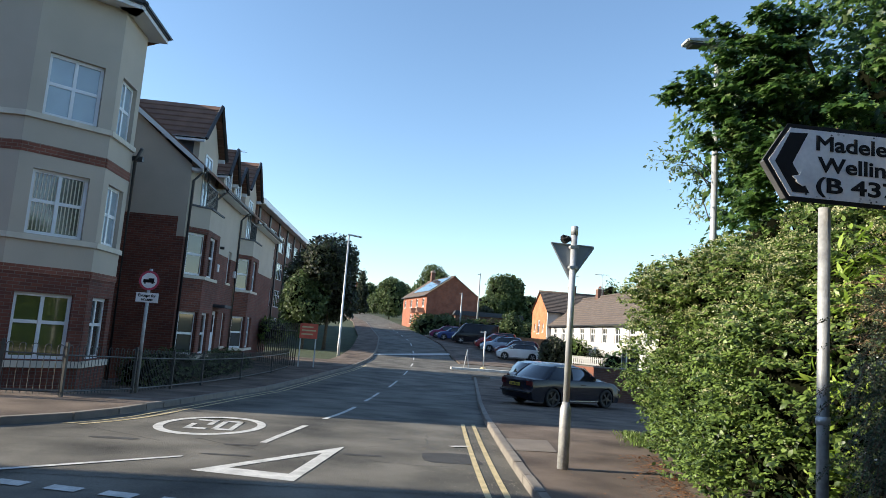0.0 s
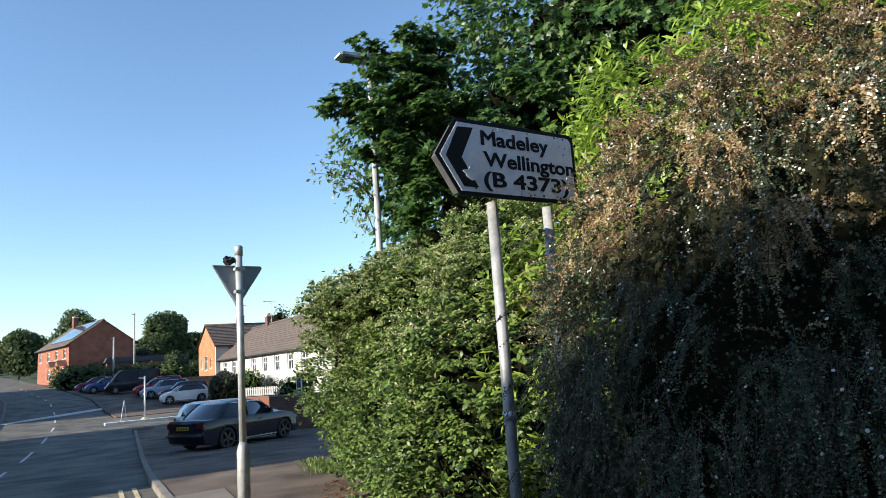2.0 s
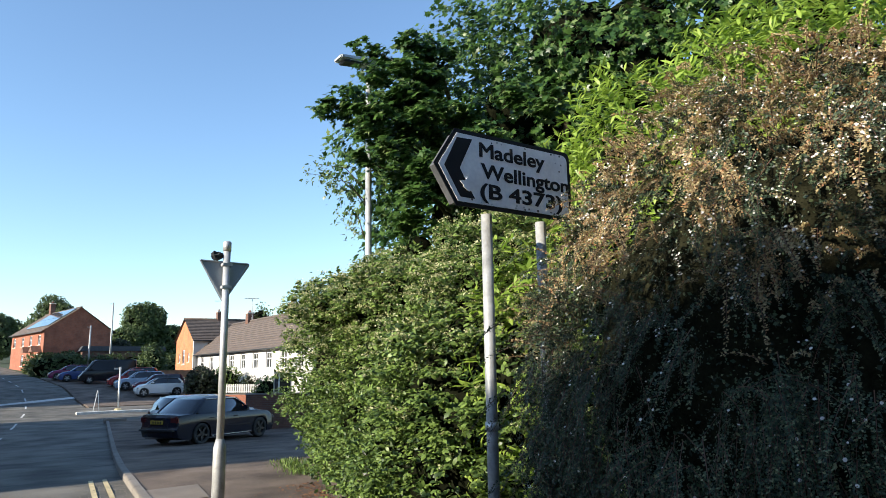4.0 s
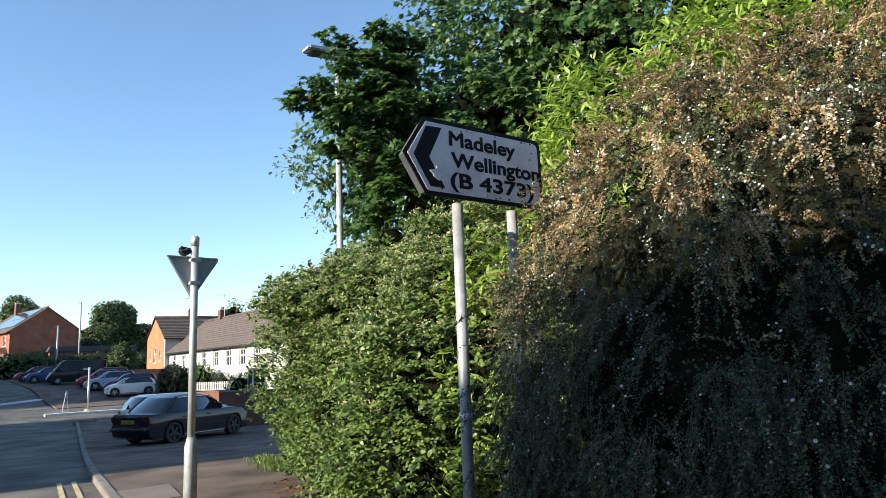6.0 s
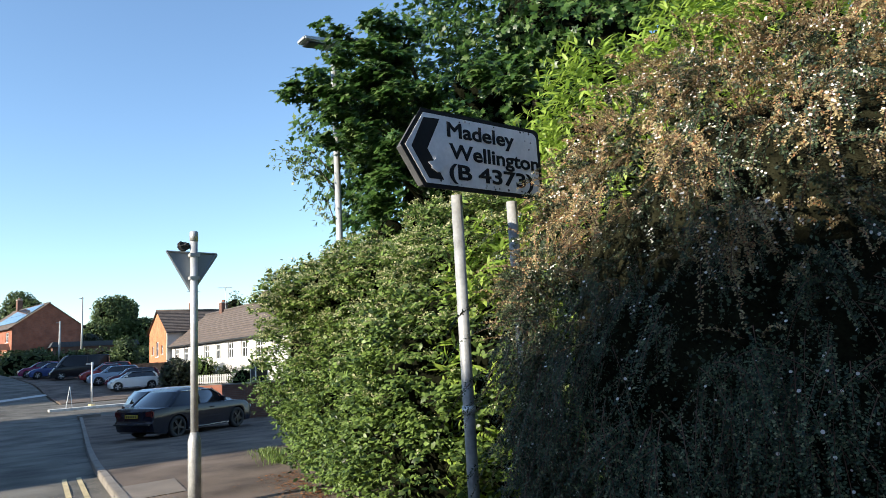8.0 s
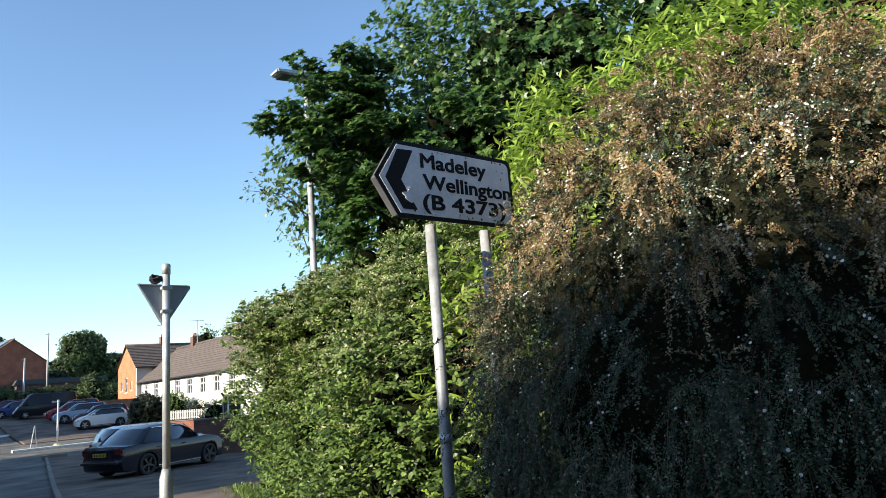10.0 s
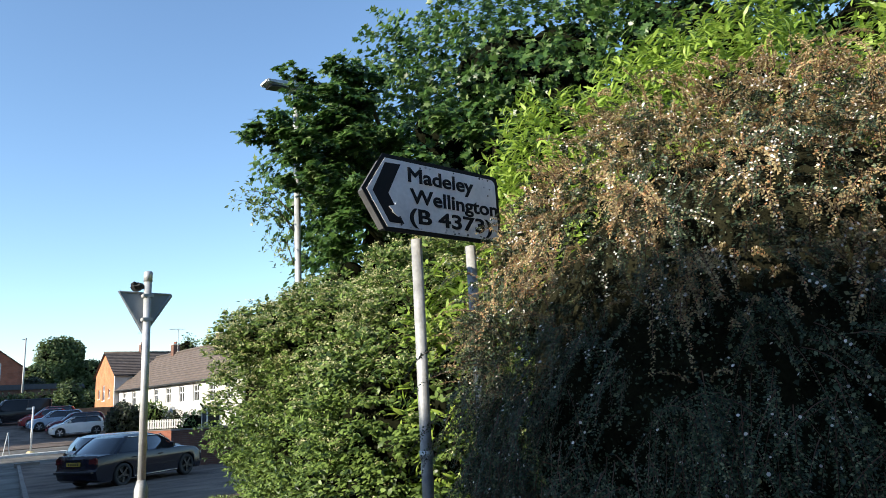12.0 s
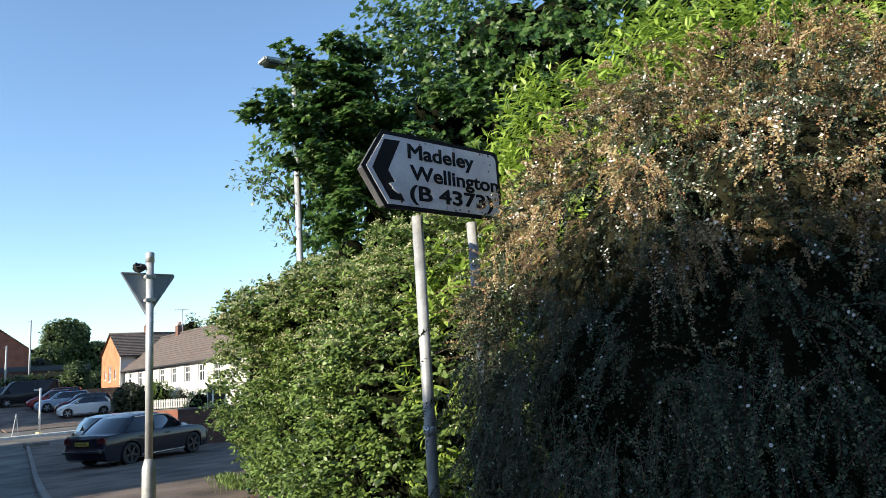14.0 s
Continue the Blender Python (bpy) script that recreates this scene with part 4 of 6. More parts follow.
class Mass:
    """A lumpy body made of overlapping ellipsoids (x, y, z, rx, ry, rz)."""

    def __init__(self, blobs, lump=0.16, freq=1.1, seed=0, floor=-0.2):
        self.b = np.array(blobs, float)
        self.lump, self.freq, self.floor = lump, freq, floor
        r = np.random.default_rng(seed)
        self.k = unit(r.normal(size=(14, 3))) * freq * r.uniform(0.7, 4.5, (14, 1))
        self.ph = r.uniform(0, 6.28, 14)
        self.am = 1.0 / (0.6 + np.linalg.norm(self.k, axis=1))
        self.am /= self.am.sum()

    def bumps(self, p):
        return (np.sin(p @ self.k.T + self.ph) * self.am).sum(1) * 2.2

    def level(self, p):
        q = (p[:, None, :] - self.b[None, :, :3]) / self.b[None, :, 3:]
        return np.linalg.norm(q, axis=2).min(1)

    def sample(self, n, depth=0.25, r=rng, keep=None):
        """Points near the outer skin, with outward normals; depth: how far in they may lie, as a share of the radius."""
        area = (self.b[:, 3] * self.b[:, 4] + self.b[:, 3] * self.b[:, 5] + self.b[:, 4] * self.b[:, 5])
        P, N = [], []
        got = 0
        while got < n:
            w = r.choice(len(self.b), n * 2, p=area / area.sum())
            d = unit(r.normal(size=(n * 2, 3)))
            base = self.b[w, :3] + d * self.b[w, 3:]
            g = 1 + self.lump * self.bumps(base) - depth * r.random(n * 2) ** 1.6
            p = self.b[w, :3] + d * self.b[w, 3:] * g[:, None]
            ok = (p[:, 2] > self.floor) & (self.level(p) > g - 0.09)
            if keep is not None:
                ok &= keep(p)
            nn = unit(d / self.b[w, 3:])
            P.append(p[ok])
            N.append(nn[ok])
            got += ok.sum()
        return np.concatenate(P)[:n], np.concatenate(N)[:n]

    def core(self, name, material, parent, shrink=0.8, label=""):
        """Lumpy closed bodies inside, whose near-black colour stands for the shade between twigs."""
        bm = bmesh.new()
        for b in self.b:
            r = bmesh.ops.create_icosphere(bm, subdivisions=4, radius=1.0)
            co = np.array([v.co[:] for v in r["verts"]])
            base = b[:3] + co * b[3:]
            p = b[:3] + co * b[3:] * (shrink + self.lump * self.bumps(base))[:, None]
            p[:, 2] = np.maximum(p[:, 2], self.floor)
            for v, c in zip(r["verts"], p):
                v.co = c
        return part(name, bm, material, parent, label)


def sprigs(P, N, count, spread, r=rng, droop=0.0, lift=0.4):
    """count leaves round each point: places, ways and up vectors."""
    n = len(P)
    axis = unit(N + r.normal(size=(n, 3)) * 0.45 + np.array([0, 0, lift]))
    A = np.repeat(axis, count, 0)
    t = np.tile(np.linspace(0.0, 1.0, count), n) + r.normal(size=n * count) * 0.06
    side = unit(np.cross(A, unit(r.normal(size=(n * count, 3)))))
    pos = np.repeat(P, count, 0) + A * (t * spread)[:, None] + np.array([0, 0, -droop]) * (t ** 2)[:, None]
    way = unit(side * 0.9 + A * (0.25 + 0.6 * t)[:, None] + np.array([0, 0, -0.25]))
    up = unit(A + np.repeat(N, count, 0) * 0.5 + r.normal(size=(n * count, 3)) * 0.35 + np.array([0, 0, 0.5]))
    return pos, way, up


def plant(name, label, category="shrub"):
    return thing(name, label, category)


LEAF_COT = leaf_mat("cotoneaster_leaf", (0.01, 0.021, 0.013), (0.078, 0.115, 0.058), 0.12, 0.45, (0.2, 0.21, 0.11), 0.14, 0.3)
# rusty young growth, also lightened to stand for sun on the bank's top
LEAF_COT_NEW_SUNLIT = leaf_mat("cotoneaster_young_leaf_sunlit", (0.21, 0.15, 0.065), (0.53, 0.44, 0.24), 0.25, 0.5, (0.46, 0.22, 0.1), 0.1, 0.3)
HEADS = leaf_mat("fading_flower_head", (0.3, 0.31, 0.12), (0.6, 0.58, 0.34), 0.3, 0.6)
SHOOT = mat("reddish_shoot", (0.11, 0.055, 0.035), 0.7, var=0.2, bump=0)
LEAF_SHRUB = leaf_mat("broad_shrub_leaf", (0.033, 0.062, 0.014), (0.21, 0.3, 0.07), 0.34, 0.42)
LEAF_MAPLE = leaf_mat("maple_leaf", (0.027, 0.068, 0.016), (0.1, 0.185, 0.042), 0.4, 0.36, (0.2, 0.27, 0.1), 0.07)
LEAF_LAUREL = leaf_mat("bright_long_leaf", (0.17, 0.27, 0.03), (0.38, 0.5, 0.09), 0.45, 0.4)
LEAF_ASH = leaf_mat("pale_ash_leaf", (0.09, 0.14, 0.06), (0.24, 0.32, 0.16), 0.4, 0.45)
LEAF_FAR = leaf_mat("far_tree_leaf", (0.04, 0.065, 0.022), (0.1, 0.14, 0.045), 0.25, 0.55)
LEAF_COPPER = leaf_mat("dark_copper_leaf", (0.016, 0.02, 0.014), (0.045, 0.06, 0.022), 0.2, 0.5)
# near-black fill colours: shade deep inside the foliage put into the colour
INNER_SHADE = mat("inner_shade", (0.008, 0.009, 0.005), 0.95, var=0.4, scale=5, fine=40, bump=0.8, spec=0.0)
INNER_SHADE_COT = mat("cotoneaster_inner_shade", (0.014, 0.014, 0.008), 0.95, var=0.6, scale=9, fine=70, bump=1.0, spec=0.0)
PETALS = mat("white_petals", (0.66, 0.62, 0.58), 0.7, var=0.06, bump=0)
LITTER = leaf_mat("fallen_leaf", (0.2, 0.07, 0.03), (0.35, 0.16, 0.06), 0.1, 0.8)


def stems(parent, at, n, height, spread, r=0.025, material=BARK):
    for k in range(n):
        a = random.uniform(0, 6.28)
        p = Vector(at) + Vector((math.cos(a), math.sin(a), 0)) * random.uniform(0.05, 0.25)
        q = p + Vector((math.cos(a) * spread, math.sin(a) * spread, height * random.uniform(0.7, 1)))
        mid = (p + q) / 2 + Vector((random.uniform(-0.2, 0.2), random.uniform(-0.2, 0.2), 0.1))
        part("stem", tube([p, mid, q], [r, r * 0.7, r * 0.25], 7), material, parent, "", True)


# --- arching cotoneaster bank with small white flowers
COT = Mass([(4.42, 3.6, 1.2, 1.9, 1.95, 1.95), (4.9, 1.3, 1.25, 2.1, 1.9, 2.2), (5.2, -1.2, 1.3, 2.2, 2.0, 2.2), (6.0, 2.6, 1.4, 1.8, 2.1, 2.15), (4.3, 3.75, 0.35, 1.75, 1.8, 1.15)], 0.07, 1.6, 3)
cot = plant("cotoneaster_hedge", "dense arching cotoneaster bank, rusty green with small white flowers")
COT.core("inner_shade_body", INNER_SHADE_COT, cot, 0.78)
stems(cot, (4.6, 3.3, -0.2), 5, 1.6, 0.7)


def thicket(mass, n, depth, keep):
    """Sample until n points pass the test on place and outward way."""
    A, B, got = [], [], 0
    while got < n:
        p, q = mass.sample(n, depth)
        ok = keep(p, q)
        A.append(p[ok])
        B.append(q[ok])
        got += ok.sum()
    return np.concatenate(A)[:n], np.concatenate(B)[:n]


def streetside(p, nrm):
    return (p[:, 1] > 1.4) & (nrm @ np.array([-0.8, -0.5, 0.25]) > rng.uniform(-0.35, 0.05, len(p)))


def clear_of_sign(p):
    return ~((p[:, 0] < 3.22) & (p[:, 1] > 4.3) & (p[:, 2] > 2.0)) & ~((p[:, 0] < 3.03) & (p[:, 1] > 4.75))


def hanging_way(nrm, out, noise):
    """Downhill along the skin of the bank, leaning out; out and noise give one value a twig."""
    d = np.array([-0.45, -0.25, -1.0]) - nrm * (nrm @ np.array([-0.45, -0.25, -1.0]))[:, None]
    return unit(nrm * out[:, None] + unit(d) + rng.normal(size=nrm.shape) * noise[:, None])


def arching(P, A, L, T, sag):
    """Points along arching twigs: base P, first way A, length L, T steps, sagging under their weight."""
    t = np.linspace(0, 1, T)
    return P[:, None, :] + A[:, None, :] * (t[None, :, None] * L[:, None, None]) + np.array([0, 0, -1.0]) * (t ** 2)[None, :, None] * (L * sag)[:, None, None]


# boughs: each carries a fan of sprays, standing more or less far out of the bank
bp, bn = thicket(COT, 960, 0.1, streetside)
foot = np.stack([rng.uniform(3.12, 3.42, 70), rng.uniform(4.7, 4.95, 70), rng.uniform(0.2, 2.1, 70)], 1)
bp, bn = np.concatenate([bp, foot]), np.concatenate([bn, unit(np.tile([-0.8, -0.2, 0.35], (70, 1)) + rng.normal(size=(70, 3)) * 0.3)])
B_N = len(bp)
high = np.clip((bp[:, 2] - 1.5) / 0.7, 0, 1)
b_out = rng.uniform(-0.16, 0.1, B_N) + 0.06 * (rng.random(B_N) < 0.25)
b_way = hanging_way(bn, 0.5 + 0.7 * high, 0.3 + 0.35 * high)
# lightened young boughs grow commoner with height, above the bank's shadow line
b_young_sunlit = rng.random(B_N) < np.clip(1.1 * (bp[:, 2] - 1.85), 0.02, 0.58)
FAN = 7
S = B_N * FAN
own = np.repeat(np.arange(B_N), FAN)
sn = bn[own]
sp = bp[own] + sn * (b_out[own] + rng.uniform(-0.07, 0.03, S))[:, None] + rng.normal(size=(S, 3)) * 0.07
sw = unit(b_way[own] + rng.normal(size=(S, 3)) * 0.42)
s_len = rng.uniform(0.12, 0.36, S) * np.where(sp[:, 2] < 1.7, 1.15, 0.75)
s_sag = rng.uniform(0.25, 0.7, S)
STEPS = 34
line = arching(sp, sw, s_len, STEPS, s_sag)
tt = np.tile(np.linspace(0, 1, STEPS), S)
side = unit(np.cross(sw, sn) + rng.normal(size=(S, 3)) * 0.25)
lift = unit(np.cross(side, sw))
lift *= np.sign((lift * sn).sum(1))[:, None]


def dress(count, reach):
    """Leaves in two ranks along every spray, narrowing to its tip."""
    pos, way, up = [], [], []
    for k in range(count):
        s = np.tile([1.0, -1.0], S * STEPS // 2)[:, None] * (1 if k % 2 else -1)
        o = rng.random(S * STEPS) * reach * (1.05 - tt)
        sd = np.repeat(side, STEPS, 0)
        fw = np.repeat(sw, STEPS, 0)
        lf = np.repeat(lift, STEPS, 0)
        pos.append(line.reshape(-1, 3) + sd * s * o[:, None] + fw * (o * 0.6)[:, None] + lf * rng.normal(size=(S * STEPS, 1)) * 0.006)
        way.append(unit(sd * s + fw * 0.7 + rng.normal(size=(S * STEPS, 3)) * 0.4))
        up.append(unit(lf + np.array([-0.35, -0.1, 0.3]) + rng.normal(size=(S * STEPS, 3)) * 0.4))
    return np.concatenate(pos), np.concatenate(way), np.concatenate(up)


pos, way, up = dress(3, 0.021)
young = np.tile(np.repeat(b_young_sunlit[own], STEPS), 3)
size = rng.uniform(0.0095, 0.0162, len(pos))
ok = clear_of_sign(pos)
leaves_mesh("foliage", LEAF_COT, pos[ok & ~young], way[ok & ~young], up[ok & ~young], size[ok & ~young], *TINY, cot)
leaves_mesh("young_foliage_sunlit", LEAF_COT_NEW_SUNLIT, pos[ok & young], way[ok & young], up[ok & young], size[ok & young], *TINY, cot, label="rusty young shoots, lightened in colour for the sunlit top")
# thinner growth deeper in
fp_, fn_ = thicket(COT, 24000, 0.14, streetside)
fp_ -= fn_ * 0.13
ok = clear_of_sign(fp_)
leaves_mesh("inner_foliage", LEAF_COT, fp_[ok], unit(rng.normal(size=fp_.shape) + np.array([0, 0, -0.4]))[ok], unit(fn_ + rng.normal(size=fp_.shape) * 0.5)[ok], rng.uniform(0.009, 0.016, ok.sum()), *TINY, cot)
fp_, fn_ = COT.sample(60000, 0.1)
leaves_mesh("rear_foliage", LEAF_COT, fp_, unit(rng.normal(size=fp_.shape)), unit(fn_ + rng.normal(size=fp_.shape) * 0.5), rng.uniform(0.016, 0.03, len(fp_)), *TINY, cot)


def twig_mesh(name, lines, r0, material, parent):
    """Thin three-sided twigs along the given lines, joined into one part."""
    n, T = lines.shape[:2]
    d = np.gradient(lines, axis=1)
    a = unit(np.cross(d, np.array([0.3, 0.5, 0.81])))
    b = unit(np.cross(d, a))
    r = r0 * np.linspace(1.0, 0.35, T)[None, :, None]
    ring = np.stack([lines + r * (math.cos(q) * a + math.sin(q) * b) for q in (0, 2.094, 4.189)], 2)
    i = np.arange(n)[:, None, None] * T * 3 + np.arange(T - 1)[None, :, None] * 3
    k = np.arange(3)[None, None, :]
    k2 = (k + 1) % 3
    quad = np.stack([i + k, i + k2, i + k2 + 3, i + k + 3], -1).reshape(-1, 4)
    me = bpy.data.meshes.new(name)
    me.vertices.add(n * T * 3)
    me.vertices.foreach_set("co", ring.astype(np.float32).ravel())
    me.loops.add(quad.size)
    me.loops.foreach_set("vertex_index", quad.astype(np.int32).ravel())
    me.polygons.add(len(quad))
    me.polygons.foreach_set("loop_start", np.arange(0, quad.size, 4, dtype=np.int32))
    me.update(calc_edges=True)
    me.materials.append(material)
    ob = new(name, me)
    ob.parent = parent
    return tagged(ob, kind="stuff")


ok = clear_of_sign(line.reshape(-1, 3)).reshape(S, STEPS).all(1)
twig_mesh("twig_growth", line[ok][:, ::6], 0.0026, SHOOT, cot)
# flowers sit along the sprays, most of them on the high, sunny boughs
F = 15000
w = np.clip(0.13 + 0.9 * (sp[:, 2] - 1.4), 0.13, 1.2) * rng.gamma(0.6, 1.0, S) * ok
pick = rng.choice(S, F, p=w / w.sum())
f_at = rng.integers(6, STEPS, F)
fp = line[pick, f_at] + lift[pick] * 0.014 + rng.normal(size=(F, 3)) * 0.012
fn = unit(lift[pick] + rng.normal(size=(F, 3)) * 0.4 + np.array([-0.3, -0.2, 0.2]))
leaves_mesh("blossom", PETALS, fp, unit(np.cross(fn, rng.normal(size=(F, 3)))), fn, rng.uniform(0.008, 0.0155, F), *PETAL, cot, label="small white flowers")
# single long shoots that stand clear of the bank
G = 640
gp, gn = thicket(COT, G, 0.02, lambda p, q: streetside(p, q) & (p[:, 2] > 1.5) & clear_of_sign(p))
ga = unit(gn * 0.8 + np.array([-0.35, 0.0, 0.35]) + rng.normal(size=(G, 3)) * 0.35)
gl = rng.uniform(0.15, 0.34, G)
glines = arching(gp, ga, gl, 30, 0.35)
okg = clear_of_sign(glines.reshape(-1, 3)).reshape(G, 30).all(1)
glines, ga = glines[okg], ga[okg]
twig_mesh("shoot_growth", glines[:, ::4], 0.0028, SHOOT, cot)
gpos = np.repeat(glines.reshape(-1, 3), 2, 0) + rng.normal(size=(len(glines) * 60, 3)) * 0.004
leaves_mesh("shoot_foliage", LEAF_COT_NEW_SUNLIT, gpos, unit(rng.normal(size=gpos.shape) + np.repeat(ga, 60, 0)), unit(rng.normal(size=gpos.shape) + np.array([-0.4, -0.2, 0.6])), rng.uniform(0.008, 0.015, len(gpos)), *TINY, cot)


def tiers(P, N, R, rosettes, leaves, r=rng, droop=0.35, thick=0.03, tilt=0.8):
    """Flat leafy sprays: round each point a level layer of rosettes, each of a few leaves that hang outwards."""
    n = len(P)
    u1 = unit(np.stack([N[:, 0], N[:, 1], np.zeros(n)], 1) + r.normal(size=(n, 3)) * np.array([0.2, 0.2, 0.0]))
    u2 = np.cross(np.array([0, 0, 1.0]), u1)
    m = n * rosettes
    U1, U2, RR = np.repeat(u1, rosettes, 0), np.repeat(u2, rosettes, 0), np.repeat(R, rosettes)
    rho, th = np.sqrt(r.random(m)), r.uniform(0, 6.283, m)
    c = np.repeat(P, rosettes, 0) + (U1 * np.cos(th)[:, None] + U2 * (0.8 * np.sin(th))[:, None]) * (rho * RR)[:, None]
    c[:, 2] += RR * (0.12 - droop * rho ** 2) + r.normal(size=m) * thick
    k = m * leaves
    ph = np.repeat(r.uniform(0, 6.283, m), leaves) + np.tile(np.arange(leaves) * 6.283 / leaves, m) + r.normal(size=k) * 0.25
    A, B = np.repeat(U1, leaves, 0), np.repeat(U2, leaves, 0)
    way = unit(A * np.cos(ph)[:, None] + B * np.sin(ph)[:, None] + A * 0.35 + np.array([0, 0, -1.0]) * r.uniform(-0.1, 0.75, k)[:, None])
    up = unit(np.array([0, 0, 1.0]) + A * tilt + r.normal(size=(k, 3)) * 0.3)
    pos = np.repeat(c, leaves, 0) + r.normal(size=(k, 3)) * 0.008
    return pos, way, up, c


# --- broad-leaved shrub along the footway
SHR = Mass([(4.55, 7.2, 1.1, 1.25, 1.5, 1.75), (5.1, 9.3, 1.1, 1.45, 1.7, 1.75), (6.0, 11.9, 1.1, 1.55, 1.9, 1.9), (7.35, 14.2, 1.0, 1.7, 1.6, 1.9), (4.75, 9.2, 2.3, 0.95, 1.1, 0.8), (5.6, 11.3, 2.15, 1.0, 1.0, 0.6), (5.05, 7.6, 2.3, 0.95, 1.0, 0.95), (4.25, 9.9, 2.35, 0.7, 0.8, 0.48)], 0.17, 1.5, 5)
shr = plant("shrub", "tall broad-leaved hedge shrub, yellow-green in the sun")
SHR.core("inner_shade_body", INNER_SHADE, shr, 0.6)
stems(shr, (4.6, 7.4, -0.2), 4, 1.4, 0.5)
stems(shr, (5.4, 10.4, -0.2), 4, 1.4, 0.5)
P, N = thicket(SHR, 1450, 0.16, lambda p, q: q @ np.array([-0.8, -0.6, 0.2]) > rng.uniform(-0.6, 0.0, len(p)))
P += N * rng.uniform(-0.16, 0.05, (len(P), 1))
pos, way, up, heads = tiers(P, N, rng.uniform(0.12, 0.32, len(P)), 13, 6)
leaves_mesh("foliage", LEAF_SHRUB, pos, way, up, rng.uniform(0.036, 0.072, len(pos)), *LEAFLET, shr, 1.0)
P, N = SHR.sample(2600, 0.3)
pos, way, up = sprigs(P - N * 0.1, N, 7, 0.2, lift=0.3)
leaves_mesh("inner_foliage", LEAF_SHRUB, pos, way, up, rng.uniform(0.045, 0.085, len(pos)), *LEAFLET, shr, 1.0)
# pale fading flower heads on the upper boughs
heads = heads[(heads[:, 2] > rng.normal(1.75, 0.45, len(heads))) & (rng.random(len(heads)) < 0.62)]
hk = 16
hp = np.repeat(heads, hk, 0) + rng.normal(size=(len(heads) * hk, 3)) * np.array([0.028, 0.028, 0.012]) + np.array([0, 0, 0.018])
leaves_mesh("flower_head_growth", HEADS, hp, unit(rng.normal(size=hp.shape)), unit(np.array([-0.3, -0.2, 1.0]) + rng.normal(size=hp.shape) * 0.4), rng.uniform(0.016, 0.03, len(hp)), *TINY, shr, label="creamy green fading flower heads")

# --- bright long-leaved shrub behind
LAU = Mass([(5.9, 6.1, 2.2, 1.15, 1.1, 2.2), (7.2, 4.8, 2.8, 1.4, 1.3, 2.4), (4.45, 6.5, 1.1, 0.42, 0.42, 1.5), (8.4, 3.0, 2.9, 1.5, 1.5, 2.3), (6.4, 5.4, 2.6, 1.1, 1.0, 2.2)], 0.14, 1.8, 9)
lau = plant("laurel_shrub", "bright green shrub with long narrow leaves")
LAU.core("inner_shade_body", INNER_SHADE, lau, 0.75)
stems(lau, (5.7, 6.0, -0.2), 5, 2.4, 0.5)
P, N = LAU.sample(5200, 0.22)
out = COT.level(P) > 1.28
P, N = P[out], N[out]
pos, way, up = sprigs(P, N, 9, 0.3, lift=0.9)
leaves_mesh("foliage", LEAF_LAUREL, pos, way, up, rng.uniform(0.1, 0.17, len(pos)), *LANCE, lau)


# --- trees
def limbs(parent, base, top, r, crown, n=9):
    part("trunk", tube([base, Vector(base).lerp(Vector(top), 0.4) + Vector((0.1, 0.05, 0)), top], [r, r * 0.75, r * 0.3], 12), BARK, parent, "", True)
    for k in range(n):
        f = random.uniform(0.35, 0.9)
        p = Vector(base).lerp(Vector(top), f)
        c = crown[k % len(crown)]
        q = Vector(c[:3]) + Vector((random.uniform(-0.6, 0.6) * c[3], random.uniform(-0.6, 0.6) * c[4], random.uniform(-0.4, 0.6) * c[5]))
        mid = p.lerp(q, 0.5) + Vector((0, 0, 0.3))
        part("limb", tube([p, mid, q], [r * 0.38, r * 0.24, r * 0.06], 7), BARK, parent, "", True)


mt = thing("maple_tree", "large dark green maple overhanging the street lamp", "tree")
crown = [(7.95, 11.8, 4.3, 1.7, 1.7, 2.2), (7.5, 12.0, 5.9, 1.35, 1.35, 1.1), (8.95, 10.8, 5.4, 2.6, 2.6, 2.8), (9.9, 9.8, 7.0, 2.9, 2.9, 2.6), (11.5, 7.6, 7.0, 2.8, 2.8, 2.8), (13.2, 5.2, 6.6, 2.6, 2.6, 2.8), (6.8, 12.5, 5.6, 1.1, 1.1, 1.15), (6.9, 12.2, 3.6, 0.8, 0.8, 0.9), (6.6, 12.3, 6.6, 0.75, 0.75, 0.6)]
MAP = Mass(crown, 0.2, 0.9, 12, floor=1.4)
limbs(mt, (9.0, 10.6, -0.3), (9.0, 10.2, 6.5), 0.24, crown[:6], 10)
MAP.core("inner_shade_body", INNER_SHADE, mt, 0.42)
P, N = MAP.sample(7400, 0.36)
pos, way, up = sprigs(P, N, 9, 0.45, lift=0.1, droop=0.1)
leaves_mesh("crown", LEAF_MAPLE, pos, way, unit(up + np.array([-0.3, -0.2, 0.4])), rng.uniform(0.075, 0.145, len(pos)), *MAPLE, mt)
